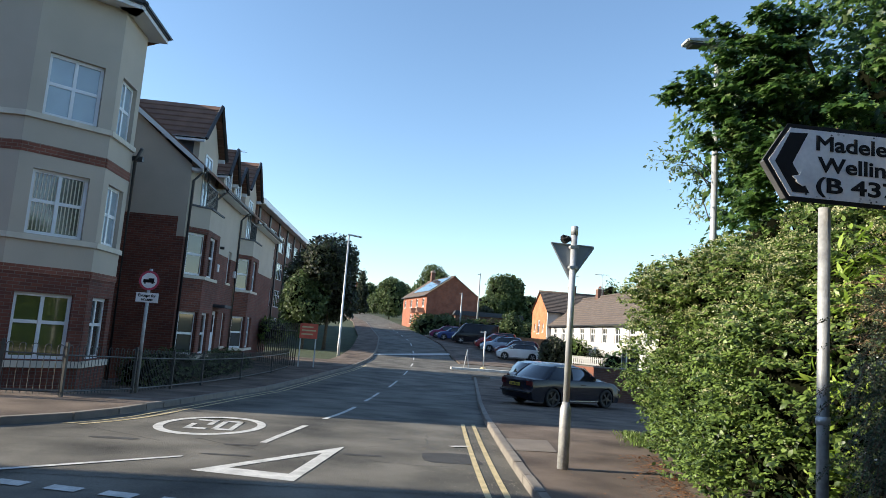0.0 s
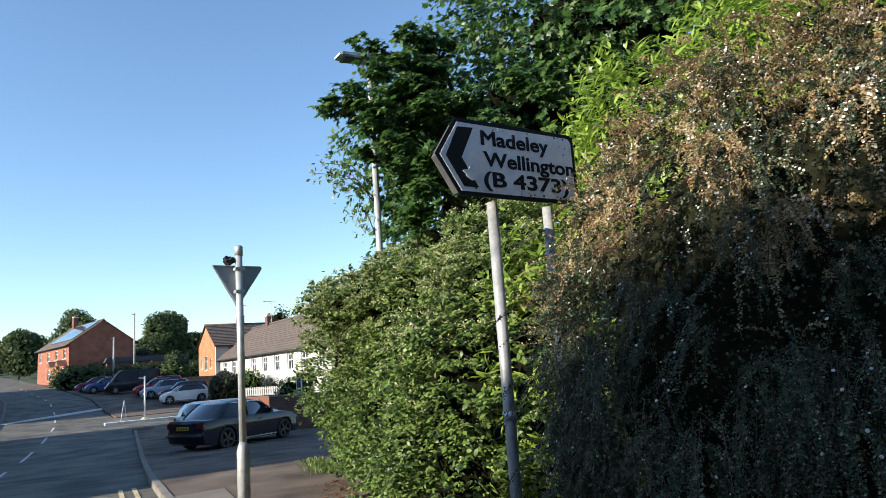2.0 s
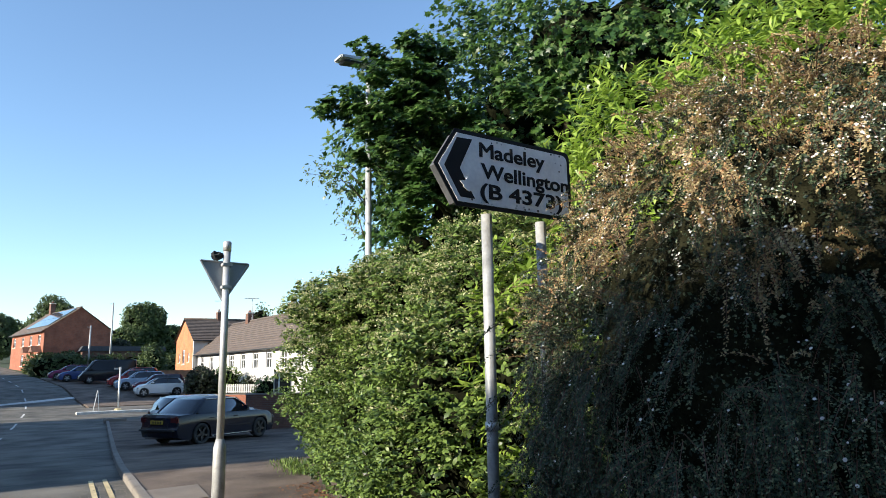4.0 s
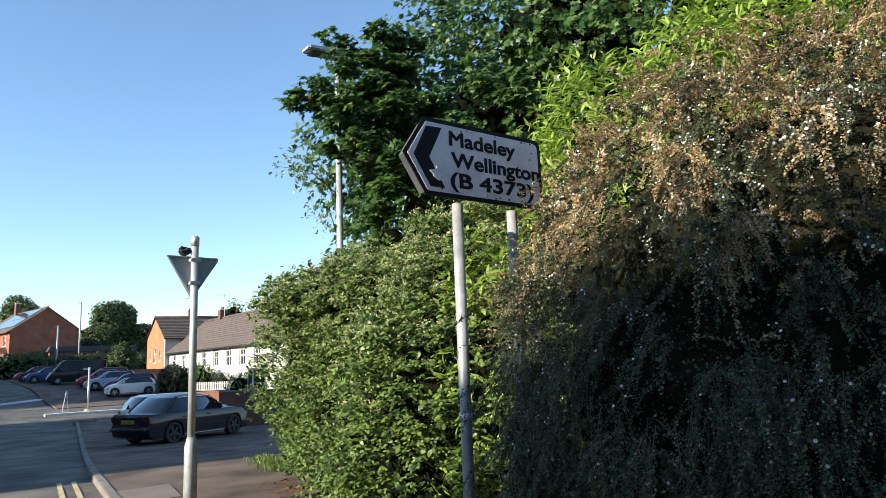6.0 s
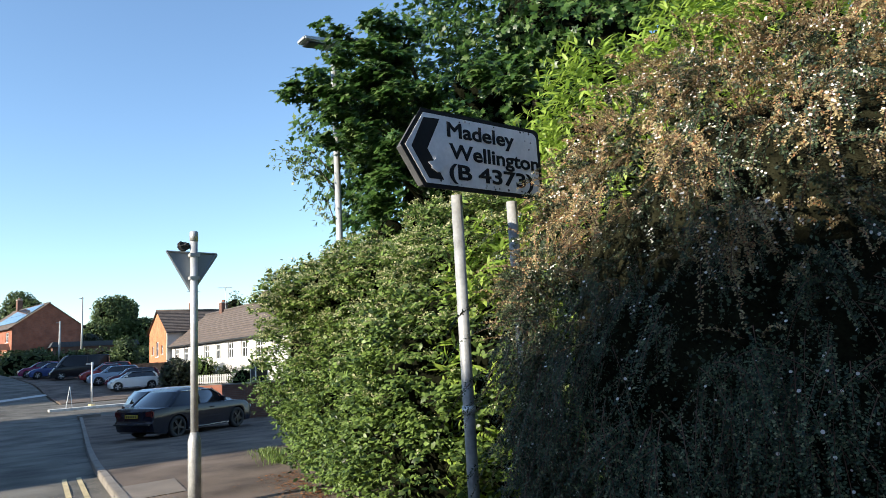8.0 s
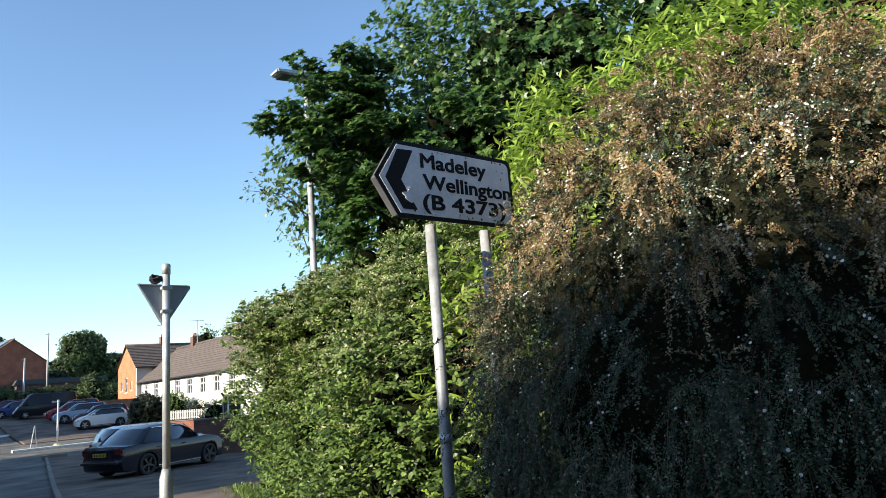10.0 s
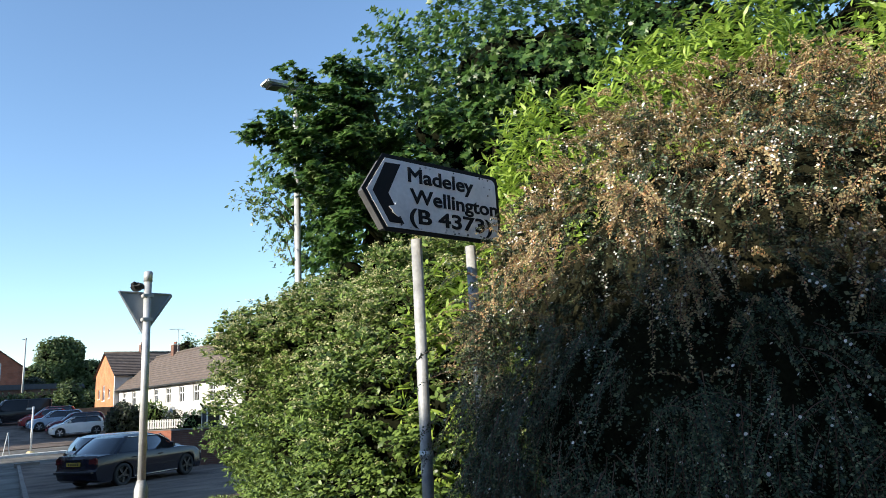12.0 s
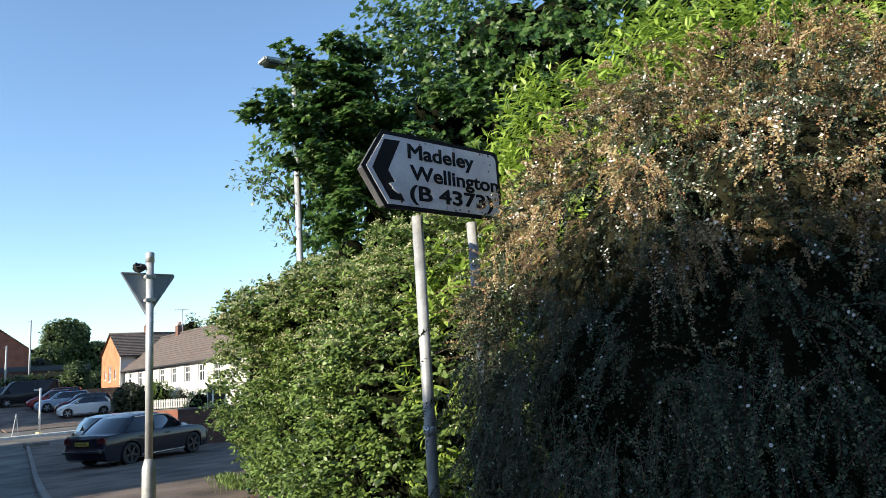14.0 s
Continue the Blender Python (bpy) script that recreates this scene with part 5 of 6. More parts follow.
# low boughs that reach round the lamp column
BOUGHS = [(4.1, 10.2, 5.22, 0.24), (4.45, 10.0, 5.2, 0.3), (4.7, 9.75, 5.2, 0.36), (4.65, 9.85, 4.92, 0.3), (4.5, 10.05, 4.55, 0.26), (5.15, 10.0, 4.95, 0.5), (5.35, 9.85, 5.6, 0.5), (5.15, 9.95, 6.0, 0.36), (4.75, 10.25, 6.4, 0.2), (5.0, 10.2, 6.3, 0.25), (5.9, 10.1, 6.5, 0.6), (5.75, 10.0, 6.0, 0.6), (5.4, 10.3, 4.4, 0.45), (5.35, 9.95, 3.7, 0.42), (4.78, 9.9, 5.75, 0.34), (4.42, 10.0, 5.5, 0.24), (5.5, 9.9, 6.5, 0.4), (5.32, 9.54, 5.16, 0.4), (5.79, 9.22, 5.2, 0.4), (4.92, 9.67, 4.62, 0.4), (5.22, 9.01, 4.24, 0.4), (5.0, 9.39, 3.91, 0.35), (5.72, 8.64, 4.7, 0.3), (5.12, 9.67, 5.51, 0.35), (6.3, 7.86, 5.01, 0.3), (6.18, 8.52, 5.34, 0.4), (6.0, 10.1, 5.2, 0.7), (6.1, 10.2, 4.4, 0.7)]
bc, br_ = np.array([b[:3] for b in BOUGHS]), np.array([b[3] for b in BOUGHS])
share = np.maximum(3, np.minimum(16, br_ ** 2 * 70).astype(int))
w = np.repeat(np.arange(len(bc)), share)
d = unit(rng.normal(size=(len(w), 3)))
P = bc[w] + d * br_[w][:, None] * rng.uniform(0.2, 0.8, (len(w), 1)) * np.array([1, 1, 0.65])
pos, way, up, _ = tiers(P, unit(d * 0.4 + np.array([-1.0, -0.3, 0])), rng.uniform(0.14, 0.28, len(w)), 9, 4, droop=0.6, thick=0.04, tilt=1.1)
leaves_mesh("low_bough_foliage", LEAF_MAPLE, pos, way, up, rng.uniform(0.07, 0.13, len(pos)), *MAPLE, mt)
for x, yy, z, _ in BOUGHS[:19]:
    part("limb", tube([(6.6, 10.6, z - 0.5), (0.5 * (x + 6.6), 0.5 * (yy + 10.6), z - 0.12), (x, yy, z - 0.03)], [0.03, 0.018, 0.006], 6), BARK, mt, "", True)
# pale ash sapling whose feathered leaves show beside the column
ash = thing("ash_sapling", "thin sapling with pale feathered leaves beside the lamp column", "sapling")
part("stem", tube([(5.3, 10.9, -0.3), (5.15, 10.7, 2.4), (4.98, 10.65, 4.1)], [0.03, 0.022, 0.008], 7), BARK, ash, "", True)
sprays = []
for x, yy, z in ((4.1, 10.55, 4.32), (4.35, 10.4, 4.25), (4.6, 10.35, 3.75), (4.3, 10.6, 4.5)):
    part("bough", tube([(4.98, 10.65, z - 0.25), (0.5 * (x + 4.98), 0.5 * (yy + 10.65), z + 0.02), (x - 0.1, yy, z)], [0.01, 0.007, 0.003], 5), BARK, ash)
    f = rng.random(90)
    sprays.append(np.stack([4.9 + (x - 0.15 - 4.9) * f, 10.65 + (yy - 10.65) * f, z - 0.3 + 0.3 * np.sqrt(f)], 1) + rng.normal(size=(90, 3)) * 0.09)
q = np.concatenate(sprays)
tagged(leaves_mesh("leaf_spray", LEAF_ASH, q, unit(rng.normal(size=q.shape) * 0.7 + np.array([-0.7, -0.2, -0.3])), unit(np.array([-0.3, 0, 1.0]) + rng.normal(size=q.shape) * 0.4), rng.uniform(0.06, 0.1, len(q)), *LANCE, ash, 1.5), kind="stuff")


def far_tree(name, label, x, y, h, w, material, n=900, size=0.35, trunk=0.18, blobs=9, seed=1, cone=False):
    z = ground_z(y)
    r = np.random.default_rng(seed)
    ob = thing(name, label, "tree")
    bl = []
    if cone:
        for k in range(6):
            f = k / 5
            bl.append((x, y, z + h * (0.15 + 0.75 * f), w * (1 - 0.8 * f), w * (1 - 0.8 * f), h * 0.16))
    else:
        for k in range(blobs):
            a = 6.28 * k / blobs + r.uniform(-0.4, 0.4)
            q = r.uniform(0.25, 0.55) * w
            bl.append((x + q * math.cos(a), y + q * math.sin(a), z + h * r.uniform(0.3, 0.82), w * r.uniform(0.32, 0.6), w * r.uniform(0.32, 0.6), h * r.uniform(0.13, 0.26)))
        bl.append((x, y, z + h * 0.72, w * 0.6, w * 0.6, h * 0.28))
    ms = Mass(bl, 0.22, 3.0 / w, seed, floor=z + 0.05 * h)
    limbs(ob, (x, y, z - 0.3), (x, y, z + h * 0.75), trunk, bl, 6)
    ms.core("inner_shade_body", INNER_SHADE, ob, 0.7)
    P, N = ms.sample(n, 0.3, r)
    pos, way, up = sprigs(P, N, 5, size * 1.5, r)
    leaves_mesh("crown", material, pos, way, up, r.uniform(0.7, 1.3, len(pos)) * size, *OVAL, ob, 1.3)
    return ob


far_tree("roadside_tree", "dark copper-leaved tree beside the footway", -3.9, 59.3, 9.4, 3.4, LEAF_COPPER, 3800, 0.22, seed=2)
far_tree("roadside_tree", "green young tree in front of the flats", -5.6, 57.9, 6.4, 2.2, LEAF_FAR, 1900, 0.2, seed=3)
far_tree("far_tree", "rounded green tree behind the car park", 23.8, 122.0, 9.2, 3.7, LEAF_FAR, 3000, 0.36, seed=4)
far_tree("far_tree", "green tree behind the red house", 3.0, 135.0, 7.6, 3.6, LEAF_FAR, 2600, 0.36, seed=5)
far_tree("far_tree", "green tree beside the uphill road", -1.5, 165.0, 6.5, 3.6, LEAF_FAR, 2200, 0.38, seed=6)
far_tree("far_tree", "low green tree behind the car park", 20.3, 119.0, 5.6, 2.8, LEAF_FAR, 1800, 0.32, seed=41)
far_tree("far_tree", "low spreading tree behind the car park", 27.2, 121.0, 6.2, 2.8, LEAF_FAR, 1800, 0.32, seed=42)
far_tree("far_tree", "dark young tree beside the conifer", 18.2, 112.0, 3.8, 2.2, LEAF_COPPER, 1300, 0.28, seed=43)
far_tree("far_tree", "tree standing before the skyline woods", 6.4, 150.0, 6.6, 3.2, LEAF_FAR, 1800, 0.36, seed=44)
far_tree("cypress", "tall narrow dark cypress on the skyline", -3.0, 150.0, 9.0, 1.3, LEAF_COPPER, 1200, 0.35, seed=7, cone=True)
# ---------------------------------------------------------------- unseen terraces that block light: one known by its shadow, one added
def unseen_shade_row(label, m, w, d, eave, flat):
    """A long plain block with a flat-topped tiled roof; x along the street, front at y = 0."""
    ob = thing("terraced_house", label, "house")
    P = lambda x, y: tuple((m @ Vector((x, y, 0)))[:2])
    for a, b in (((0, 0), (w, 0)), ((w, 0.26), (w, d - 0.26)), ((w, d), (0, d)), ((0, d - 0.26), (0, 0.26))):
        wall_run(ob, "wall", P(*a), P(*b), -0.8, eave, BRICK)
    rf = bmesh.new()
    lo = [rf.verts.new(m @ Vector(c)) for c in ((-0.2, -0.2, eave), (w + 0.2, -0.2, eave), (w + 0.2, d + 0.2, eave), (-0.2, d + 0.2, eave))]
    hi = [rf.verts.new(m @ Vector(c)) for c in ((4.9, 0.6, flat), (w - 3.0, 0.6, flat + 2.6), (w - 3.0, d - 2, flat + 2.6), (4.9, d - 2, flat))]
    for k in range(4):
        rf.faces.new((lo[k], lo[(k + 1) % 4], hi[(k + 1) % 4], hi[k]))
    rf.faces.new(hi)
    rf.faces.new(lo[::-1])
    bmesh.ops.recalc_face_normals(rf, faces=rf.faces[:])
    part("roof", rf, TILE, ob)
    return ob


# lengthened to block sky light, roof shaped to set the bank's shadow line
unseen_shade_row("unseen plain brick terrace across the junction, placed for its shadow", pose(-24.0, 9.0, 0, 0, 0, -90) @ Matrix.Diagonal((1, -1, 1, 1)), 52.0, 10.0, 9.4, 12.15)
# added out of view, only to cut sky light on the bank
unseen_shade_row("unseen plain brick terrace added behind the junction to block sky light", pose(34.0, -16.0, 0, 0, 0, 180), 56.0, 10.0, 8.6, 11.0)

# ---------------------------------------------------------------- iron railing, vehicle sign, board
RAIL_PTS = [(-14.0, 13.3), (-9.0, 14.0), (-6.6, 14.35), (-5.62, 14.7), (-5.1, 17.0), (-5.0, 19.6), (-4.95, 22.6), (-4.6, 27.0), (-4.2, 32.0), (-3.95, 36.0)]
IRON = mat("grey_painted_iron", (0.085, 0.085, 0.08), 0.5, 0.3, var=0.25, scale=8)
railing = thing("iron_fence", "hooped grey iron railing along the footway", "fence")
bar_mesh = {}
for (x0, y0), (x1, y1) in zip(RAIL_PTS, RAIL_PTS[1:]):
    d = Vector((x1 - x0, y1 - y0, 0))
    L, a = d.length, math.degrees(math.atan2(d.y, d.x))
    za, zb = ground_z(y0) + 0.1, ground_z(y1) + 0.1
    def at(f, z):
        return Vector((x0 + d.x * f, y0 + d.y * f, za + (zb - za) * f + z))
    for z in (0.1, 0.78):
        part("rail", tube([at(0, z), at(1, z)], [0.016, 0.016], 6), IRON, railing)
    part("post", bx(-0.03, -0.03, -0.1, 0.03, 0.03, 1.02, Matrix.Translation(at(0, 0)) @ pose(0, 0, 0, 0, 0, a), 0.006), IRON, railing)
    n = int(L / 0.2)
    for k in range(n):
        f0, f1 = (k + 0.25) / n, (k + 0.75) / n
        if "bar" not in bar_mesh:
            w = 0.05
            pts = [(-w, 0, 0.0), (-w, 0, 0.88)] + [(-w * math.cos(t), 0, 0.88 + w * math.sin(t)) for t in (0.5, 1.05, 1.57, 2.1, 2.64)] + [(w, 0, 0.88), (w, 0, 0.0)]
            bm = tube(pts, [0.008] * len(pts), 5)
            me = bpy.data.meshes.new("hooped_bar")
            bm.to_mesh(me)
            me.materials.append(IRON)
            bar_mesh["bar"] = me
        ob = new("hooped_bar", bar_mesh["bar"])
        ob.parent = railing
        ob.matrix_world = Matrix.Translation(at((k + 0.5) / n, 0.04)) @ pose(0, 0, 0, 0, 0, a)

vs_ = thing("vehicle_sign", "round red-ringed vehicle sign with white plate on a grey post", "road sign")
vx, vy = -5.08, 17.2
part("post", tube([(vx, vy, -0.4), (vx, vy, 2.5)], [0.038, 0.038], 14), GALV_OLD, vs_, "", True)
for r, mt2, dy, nm in ((0.225, SIGN_RED, -0.045, "red_ring"), (0.175, SIGN_WHITE, -0.048, "white_disc")):
    part(nm, tube([(vx, vy + dy, 2.23), (vx, vy + dy + 0.005, 2.23)], [r, r], 32), mt2, vs_)
for cx, cz, w, h in ((-0.06, 2.22, 0.07, 0.035), (0.05, 2.235, 0.06, 0.05), (-0.09, 2.17, 0.02, 0.02), (0.08, 2.175, 0.02, 0.02), (0.0, 2.195, 0.13, 0.012)):
    part("lorry_mark", bx(vx + cx - w, vy - 0.052, cz - h, vx + cx + w, vy - 0.0485, cz + h), SIGN_BLACK, vs_)
part("plate", bx(vx - 0.25, vy - 0.048, 1.73, vx + 0.25, vy - 0.043, 1.95, None, 0.002), SIGN_WHITE, vs_)
letters("Except for", vx - 0.2, 1.855, 0.09, vs_, 0.4, vy - 0.05, bold=0.003)
letters("access", vx - 0.13, 1.77, 0.09, vs_, 0.26, vy - 0.05, bold=0.003)

board = thing("notice_board", "red notice board with pale unreadable lines", "sign")
bd = pose(-3.75, 38.0, 0, 0, 0, 12)
part("panel", bx(0, 0, 0.75, 0.95, 0.04, 1.55, bd, 0.008), RED, board)
for z, w in ((1.36, 0.6), (1.18, 0.75), (0.98, 0.6)):
    part("line_bar", bx(0.1, -0.006, z - 0.04, 0.1 + w, -0.001, z + 0.04, bd), YELLOW_LINE, board)
for x in (0.05, 0.86):
    part("post", bx(x, 0.045, -1.0, x + 0.06, 0.1, 1.55, bd), GALV, board)
pal = thing("palisade_fence", "grey steel palisade fence in front of the older flats", "fence")
for k in range(20):
    f = k / 19
    x, yy = -6.3 + 2.4 * f, 40.5 - 2.3 * f
    part("pale", bx(-0.035, -0.01, -1.0, 0.035, 0.01, 1.5, pose(x, yy, 0, 0, 0, -44)), IRON, pal)
for z in (-0.3, 1.1):
    part("rail", tube([(-6.3, 40.53, z), (-3.9, 38.23, z)], [0.025, 0.025], 6), GALV_OLD, pal)


def hedge(name, label, blobs, n, material, size, seed, lump=0.12):
    ob = thing(name, label, "hedge")
    r = np.random.default_rng(seed)
    ms = Mass(blobs, lump, 2.0, seed, floor=min(b[2] for b in blobs) - max(b[5] for b in blobs) * 0.75)
    ms.core("inner_shade_body", INNER_SHADE, ob, 0.82)
    P, N = ms.sample(n, 0.2, r)
    pos, way, up = sprigs(P, N, 6, size * 1.6, r)
    leaves_mesh("foliage", material, pos, way, up, r.uniform(0.7, 1.3, len(pos)) * size, *OVAL, ob, 1.2)
    return ob


hedge("low_hedge", "low clipped hedge behind the iron railing", [(-6.0, 20.3 + 1.25 * k, -0.1 - 0.035 * k, 0.6, 0.9, 0.55) for k in range(12)], 1900, LEAF_FAR, 0.07, 21)
hedge("variegated_bush", "bushy green shrub over the palisade", [(-5.6, 40.8, 1.0, 0.9, 0.9, 0.6), (-6.6, 41.8, 0.8, 1.0, 1.0, 0.7)], 500, LEAF_SHRUB, 0.12, 22)
hedge("garden_hedge", "dark hedge beside the car park", [(7.2 + k * 2.2, 88 + k * 0.4, 2.3, 1.5, 1.2, 1.3) for k in range(8)], 1500, LEAF_FAR, 0.25, 23)
hedge("garden_hedge", "clipped hedge below the red house", [(6.9 + k * 0.7, 97 - k * 1.4, 2.6, 1.3, 1.3, 1.2) for k in range(5)], 900, LEAF_FAR, 0.25, 24)
hedge("garden_bush", "rounded dark bush before the terrace", [(15.3, 57.0, 0.55, 1.05, 1.05, 1.2)], 700, LEAF_COPPER, 0.18, 25)
hedge("garden_bush", "green bush before the terrace", [(17.2, 57.0, 0.6, 1.2, 1.2, 1.3)], 400, LEAF_SHRUB, 0.16, 26)
hedge("garden_bush", "reddish bush at the terrace wall", [(18.0, 53.5, 0.1, 0.9, 0.9, 0.9)], 300, LEAF_COPPER, 0.14, 27)
hedge("garden_bush", "green bush beside the glazed kiosk", [(14.2, 39.5, 0.3, 0.7, 0.7, 0.9)], 300, LEAF_SHRUB, 0.1, 28)
hedge("conifer_hedge", "tall dark conifer behind the gardens", [(17.6, 86, 2.2, 1.2, 1.2, 2.4)], 400, LEAF_FAR, 0.3, 29)

# ---------------------------------------------------------------- garden walls and fences, right of the road
def low_wall(name, label, p0, p1, z0, z1, material, thick=0.22, cap=None):
    ob = thing(name, label, "wall")
    wall_run(ob, "wall_body", p0, p1, z0, z1, material, (), thick)
    m, L = run(p0, p1)
    part("coping", bx(-0.03, -0.03, z1, L + 0.03, thick + 0.03, z1 + 0.06, m, 0.01), cap or KERB, ob)
    return ob


low_wall("garden_wall", "grey rendered garden wall beside the parked car", (9.6, 29.5), (15.5, 26.5), -1.2, 0.58, BRICK_DARK)
low_wall("garden_wall", "low brown brick garden wall", (12.2, 47.0), (20.0, 41.0), -1.2, 0.1, BRICK_RED)
picket = thing("picket_fence", "white lattice garden fence", "fence")
for k in range(44):
    f = k / 43
    part("picket", bx(-0.05, -0.012, 0, 0.05, 0.012, 0.62, pose(15.6 + 5.5 * f, 52.5 - 4.5 * f, 0.02, 0, 0, -39)), WHITE_WALL, picket)
for z in (0.12, 0.5):
    part("rail", tube([(15.6, 52.52, z), (21.1, 48.02, z)], [0.03, 0.03], 4), WHITE_WALL, picket)
board_fence = thing("board_fence", "brown close-boarded fence behind the car park", "fence")
for k in range(60):
    f = k / 59
    part("board", bx(-0.075, -0.012, 0, 0.075, 0.012, 1.5 + random.uniform(-0.02, 0.02), pose(12.6 + 6.2 * f, 71.0 - 2.6 * f, 0.3, 0, 0, -22)), WOOD, board_fence)
low_wall("garden_wall", "low brown wall at the back of the parking bay", (13.9, 66.8), (19.5, 63.2), -0.8, 0.8, BRICK_DARK)
shed = thing("shed", "long low grey shed behind the hedge", "shed")
part("wall", bx(11.5, 96, 1.5, 21, 100, 4.4), BRICK_DARK, shed)
part("roof", prism([(11.2, 4.4), (21.3, 4.4), (21.0, 5.0), (11.5, 5.0)], 4.4, Matrix.Translation((0, 95.8, 0))), LEAD, shed)

kiosk = thing("glazed_kiosk", "small glazed kiosk with a red base panel", "kiosk")
kx, ky, kz = 13.7, 36.5, -0.8
for dx in (0, 0.66):
    for dy in (0, 0.66):
        part("frame_post", bx(kx + dx, ky + dy, kz, kx + dx + 0.06, ky + dy + 0.06, kz + 2.2), GALV, kiosk)
part("roof", bx(kx - 0.03, ky - 0.03, kz + 2.2, kx + 0.75, ky + 0.75, kz + 2.3, None, 0.02), GALV_OLD, kiosk)
part("base_panel", bx(kx + 0.06, ky + 0.01, kz + 0.9, kx + 0.66, ky + 0.03, kz + 1.1), RED, kiosk)
part("glass_pane", bx(kx + 0.06, ky + 0.02, kz + 1.1, kx + 0.66, ky + 0.028, kz + 2.2), CAR_GLASS, kiosk)
part("glass_pane", bx(kx + 0.02, ky + 0.06, kz + 0.9, kx + 0.028, ky + 0.66, kz + 2.2), CAR_GLASS, kiosk)

easel = thing("sandwich_board", "white folding board standing behind the cars", "sign")
for s in (-1, 1):
    part("leaf", bx(-0.3, -0.01, 0, 0.3, 0.01, 1.0, pose(8.95, 29.2 + s * 0.2, -0.8, s * 12, 0, 15)), WHITE_WALL, easel)

isl = thing("traffic_post", "grey post with square sign back and yellow foot", "road sign")
ix, iy = 7.75, 47.0
part("post", tube([(ix, iy, -1.0), (ix, iy, 1.95)], [0.055, 0.055], 12), GALV, isl, "", True)
part("sign_plate", bx(ix - 0.32, iy + 0.06, 1.8, ix + 0.1, iy + 0.075, 1.9), GALV_OLD, isl)
part("foot", tube([(ix, iy, -0.72), (ix, iy, -0.5)], [0.3, 0.18], 10), YELLOW_LINE, isl, "yellow foot")
for dx in (-1.35, -1.0):
    part("frame_leg", tube([(ix + dx, iy, -0.75), (ix - 1.15, iy, 0.6)], [0.025, 0.025], 6), GALV, isl)
isle = bmesh.new()
box(isle, 5.5, 46.2, -0.85, 10.5, 46.9, -0.6)
tagged(mesh_ob("traffic_island", isle, WHITE_LINE), "pale kerbed traffic island strip", "kerb", kind="structure")
white_kerb = bmesh.new()
box(white_kerb, 5.9, 39.3, -0.9, 6.9, 39.7, -0.66)
tagged(mesh_ob("kerb_end", white_kerb, SLAB), "white-painted kerb end", "kerb", kind="structure")

for x, yy, h in ((14.0, 92.0, 8.5), (11.2, 88.0, 5.6), (-7.5, 140.0, 8.0), (-3.6, 120.0, 8.0)):
    po = thing("utility_pole", "thin grey utility pole", "pole")
    part("shaft", tube([(x, yy, ground_z(yy) - 0.3), (x, yy, ground_z(yy) + h)], [0.12, 0.08], 8), GALV_OLD, po, "", True)
    part("cross_arm", bx(x - 0.35, yy - 0.03, ground_z(yy) + h - 0.2, x + 0.1, yy + 0.03, ground_z(yy) + h - 0.14), GALV_OLD, po)

# more distant roofs and woods on the skyline
for x, yy, w, rz, seed in ((-11.0, 190.0, 9, -75, 1), (-17.0, 205.0, 9, -70, 2)):
    hm = pose(x, yy, ground_z(yy), 0, 0, rz)
    house("house", "far brick house beside the uphill road", hm, w, 7, 4.8, 7.2, BRICK_RED, TILE_GREY, [(1, 3, 2.2, 4.2), (4.5, 3, 5.7, 4.2)])
far_tree("far_tree", "rounded green tree above the red house", 11.5, 140.0, 11.0, 3.6, LEAF_FAR, 2600, 0.36, seed=15)
far_tree("far_tree", "small open tree behind the terrace roof", 30.0, 85.0, 9.0, 2.4, LEAF_FAR, 260, 0.25, seed=17)
woods = thing("distant_woods", "dark green woods on the skyline", "woods", kind="stuff")
wb = [(-90 + 13 * k + random.uniform(-3, 3), 300 + random.uniform(-20, 20), 9, 9, 7, random.uniform(3, 6)) for k in range(26)]
wm = Mass(wb, 0.2, 0.5, 30, floor=6)
wm.core("woods_body", INNER_SHADE, woods, 0.85)
P, N = wm.sample(5000, 0.2)
pos, way, up = sprigs(P, N, 4, 1.2)
leaves_mesh("crown", LEAF_FAR, pos, way, up, rng.uniform(0.7, 1.4, len(pos)), *OVAL, woods, 1.3)


# ---------------------------------------------------------------- cars
def paint_mat(name, color):
    return mat(name, color, 0.2, 0.0, var=0.06, scale=2, bump=0, coat=0.15, spec=0.28)


CHROME = mat("bright_trim", (0.6, 0.6, 0.62), 0.2, 0.9, var=0.05, bump=0)
RIM = mat("dark_alloy", (0.035, 0.035, 0.04), 0.35, 0.7, var=0.15, bump=0)
SILVER_RIM = mat("silver_alloy", (0.45, 0.45, 0.46), 0.35, 0.7, var=0.15, bump=0)
TAIL = mat("red_tail_lamp", (0.1, 0.012, 0.014), 0.15, var=0.1, bump=0, coat=1.0)
CLEAR = mat("clear_lamp", (0.5, 0.5, 0.5), 0.1, var=0.1, bump=0, coat=1.0)
PLATE = mat("yellow_number_plate", (0.6, 0.42, 0.06), 0.5, var=0.05, bump=0)


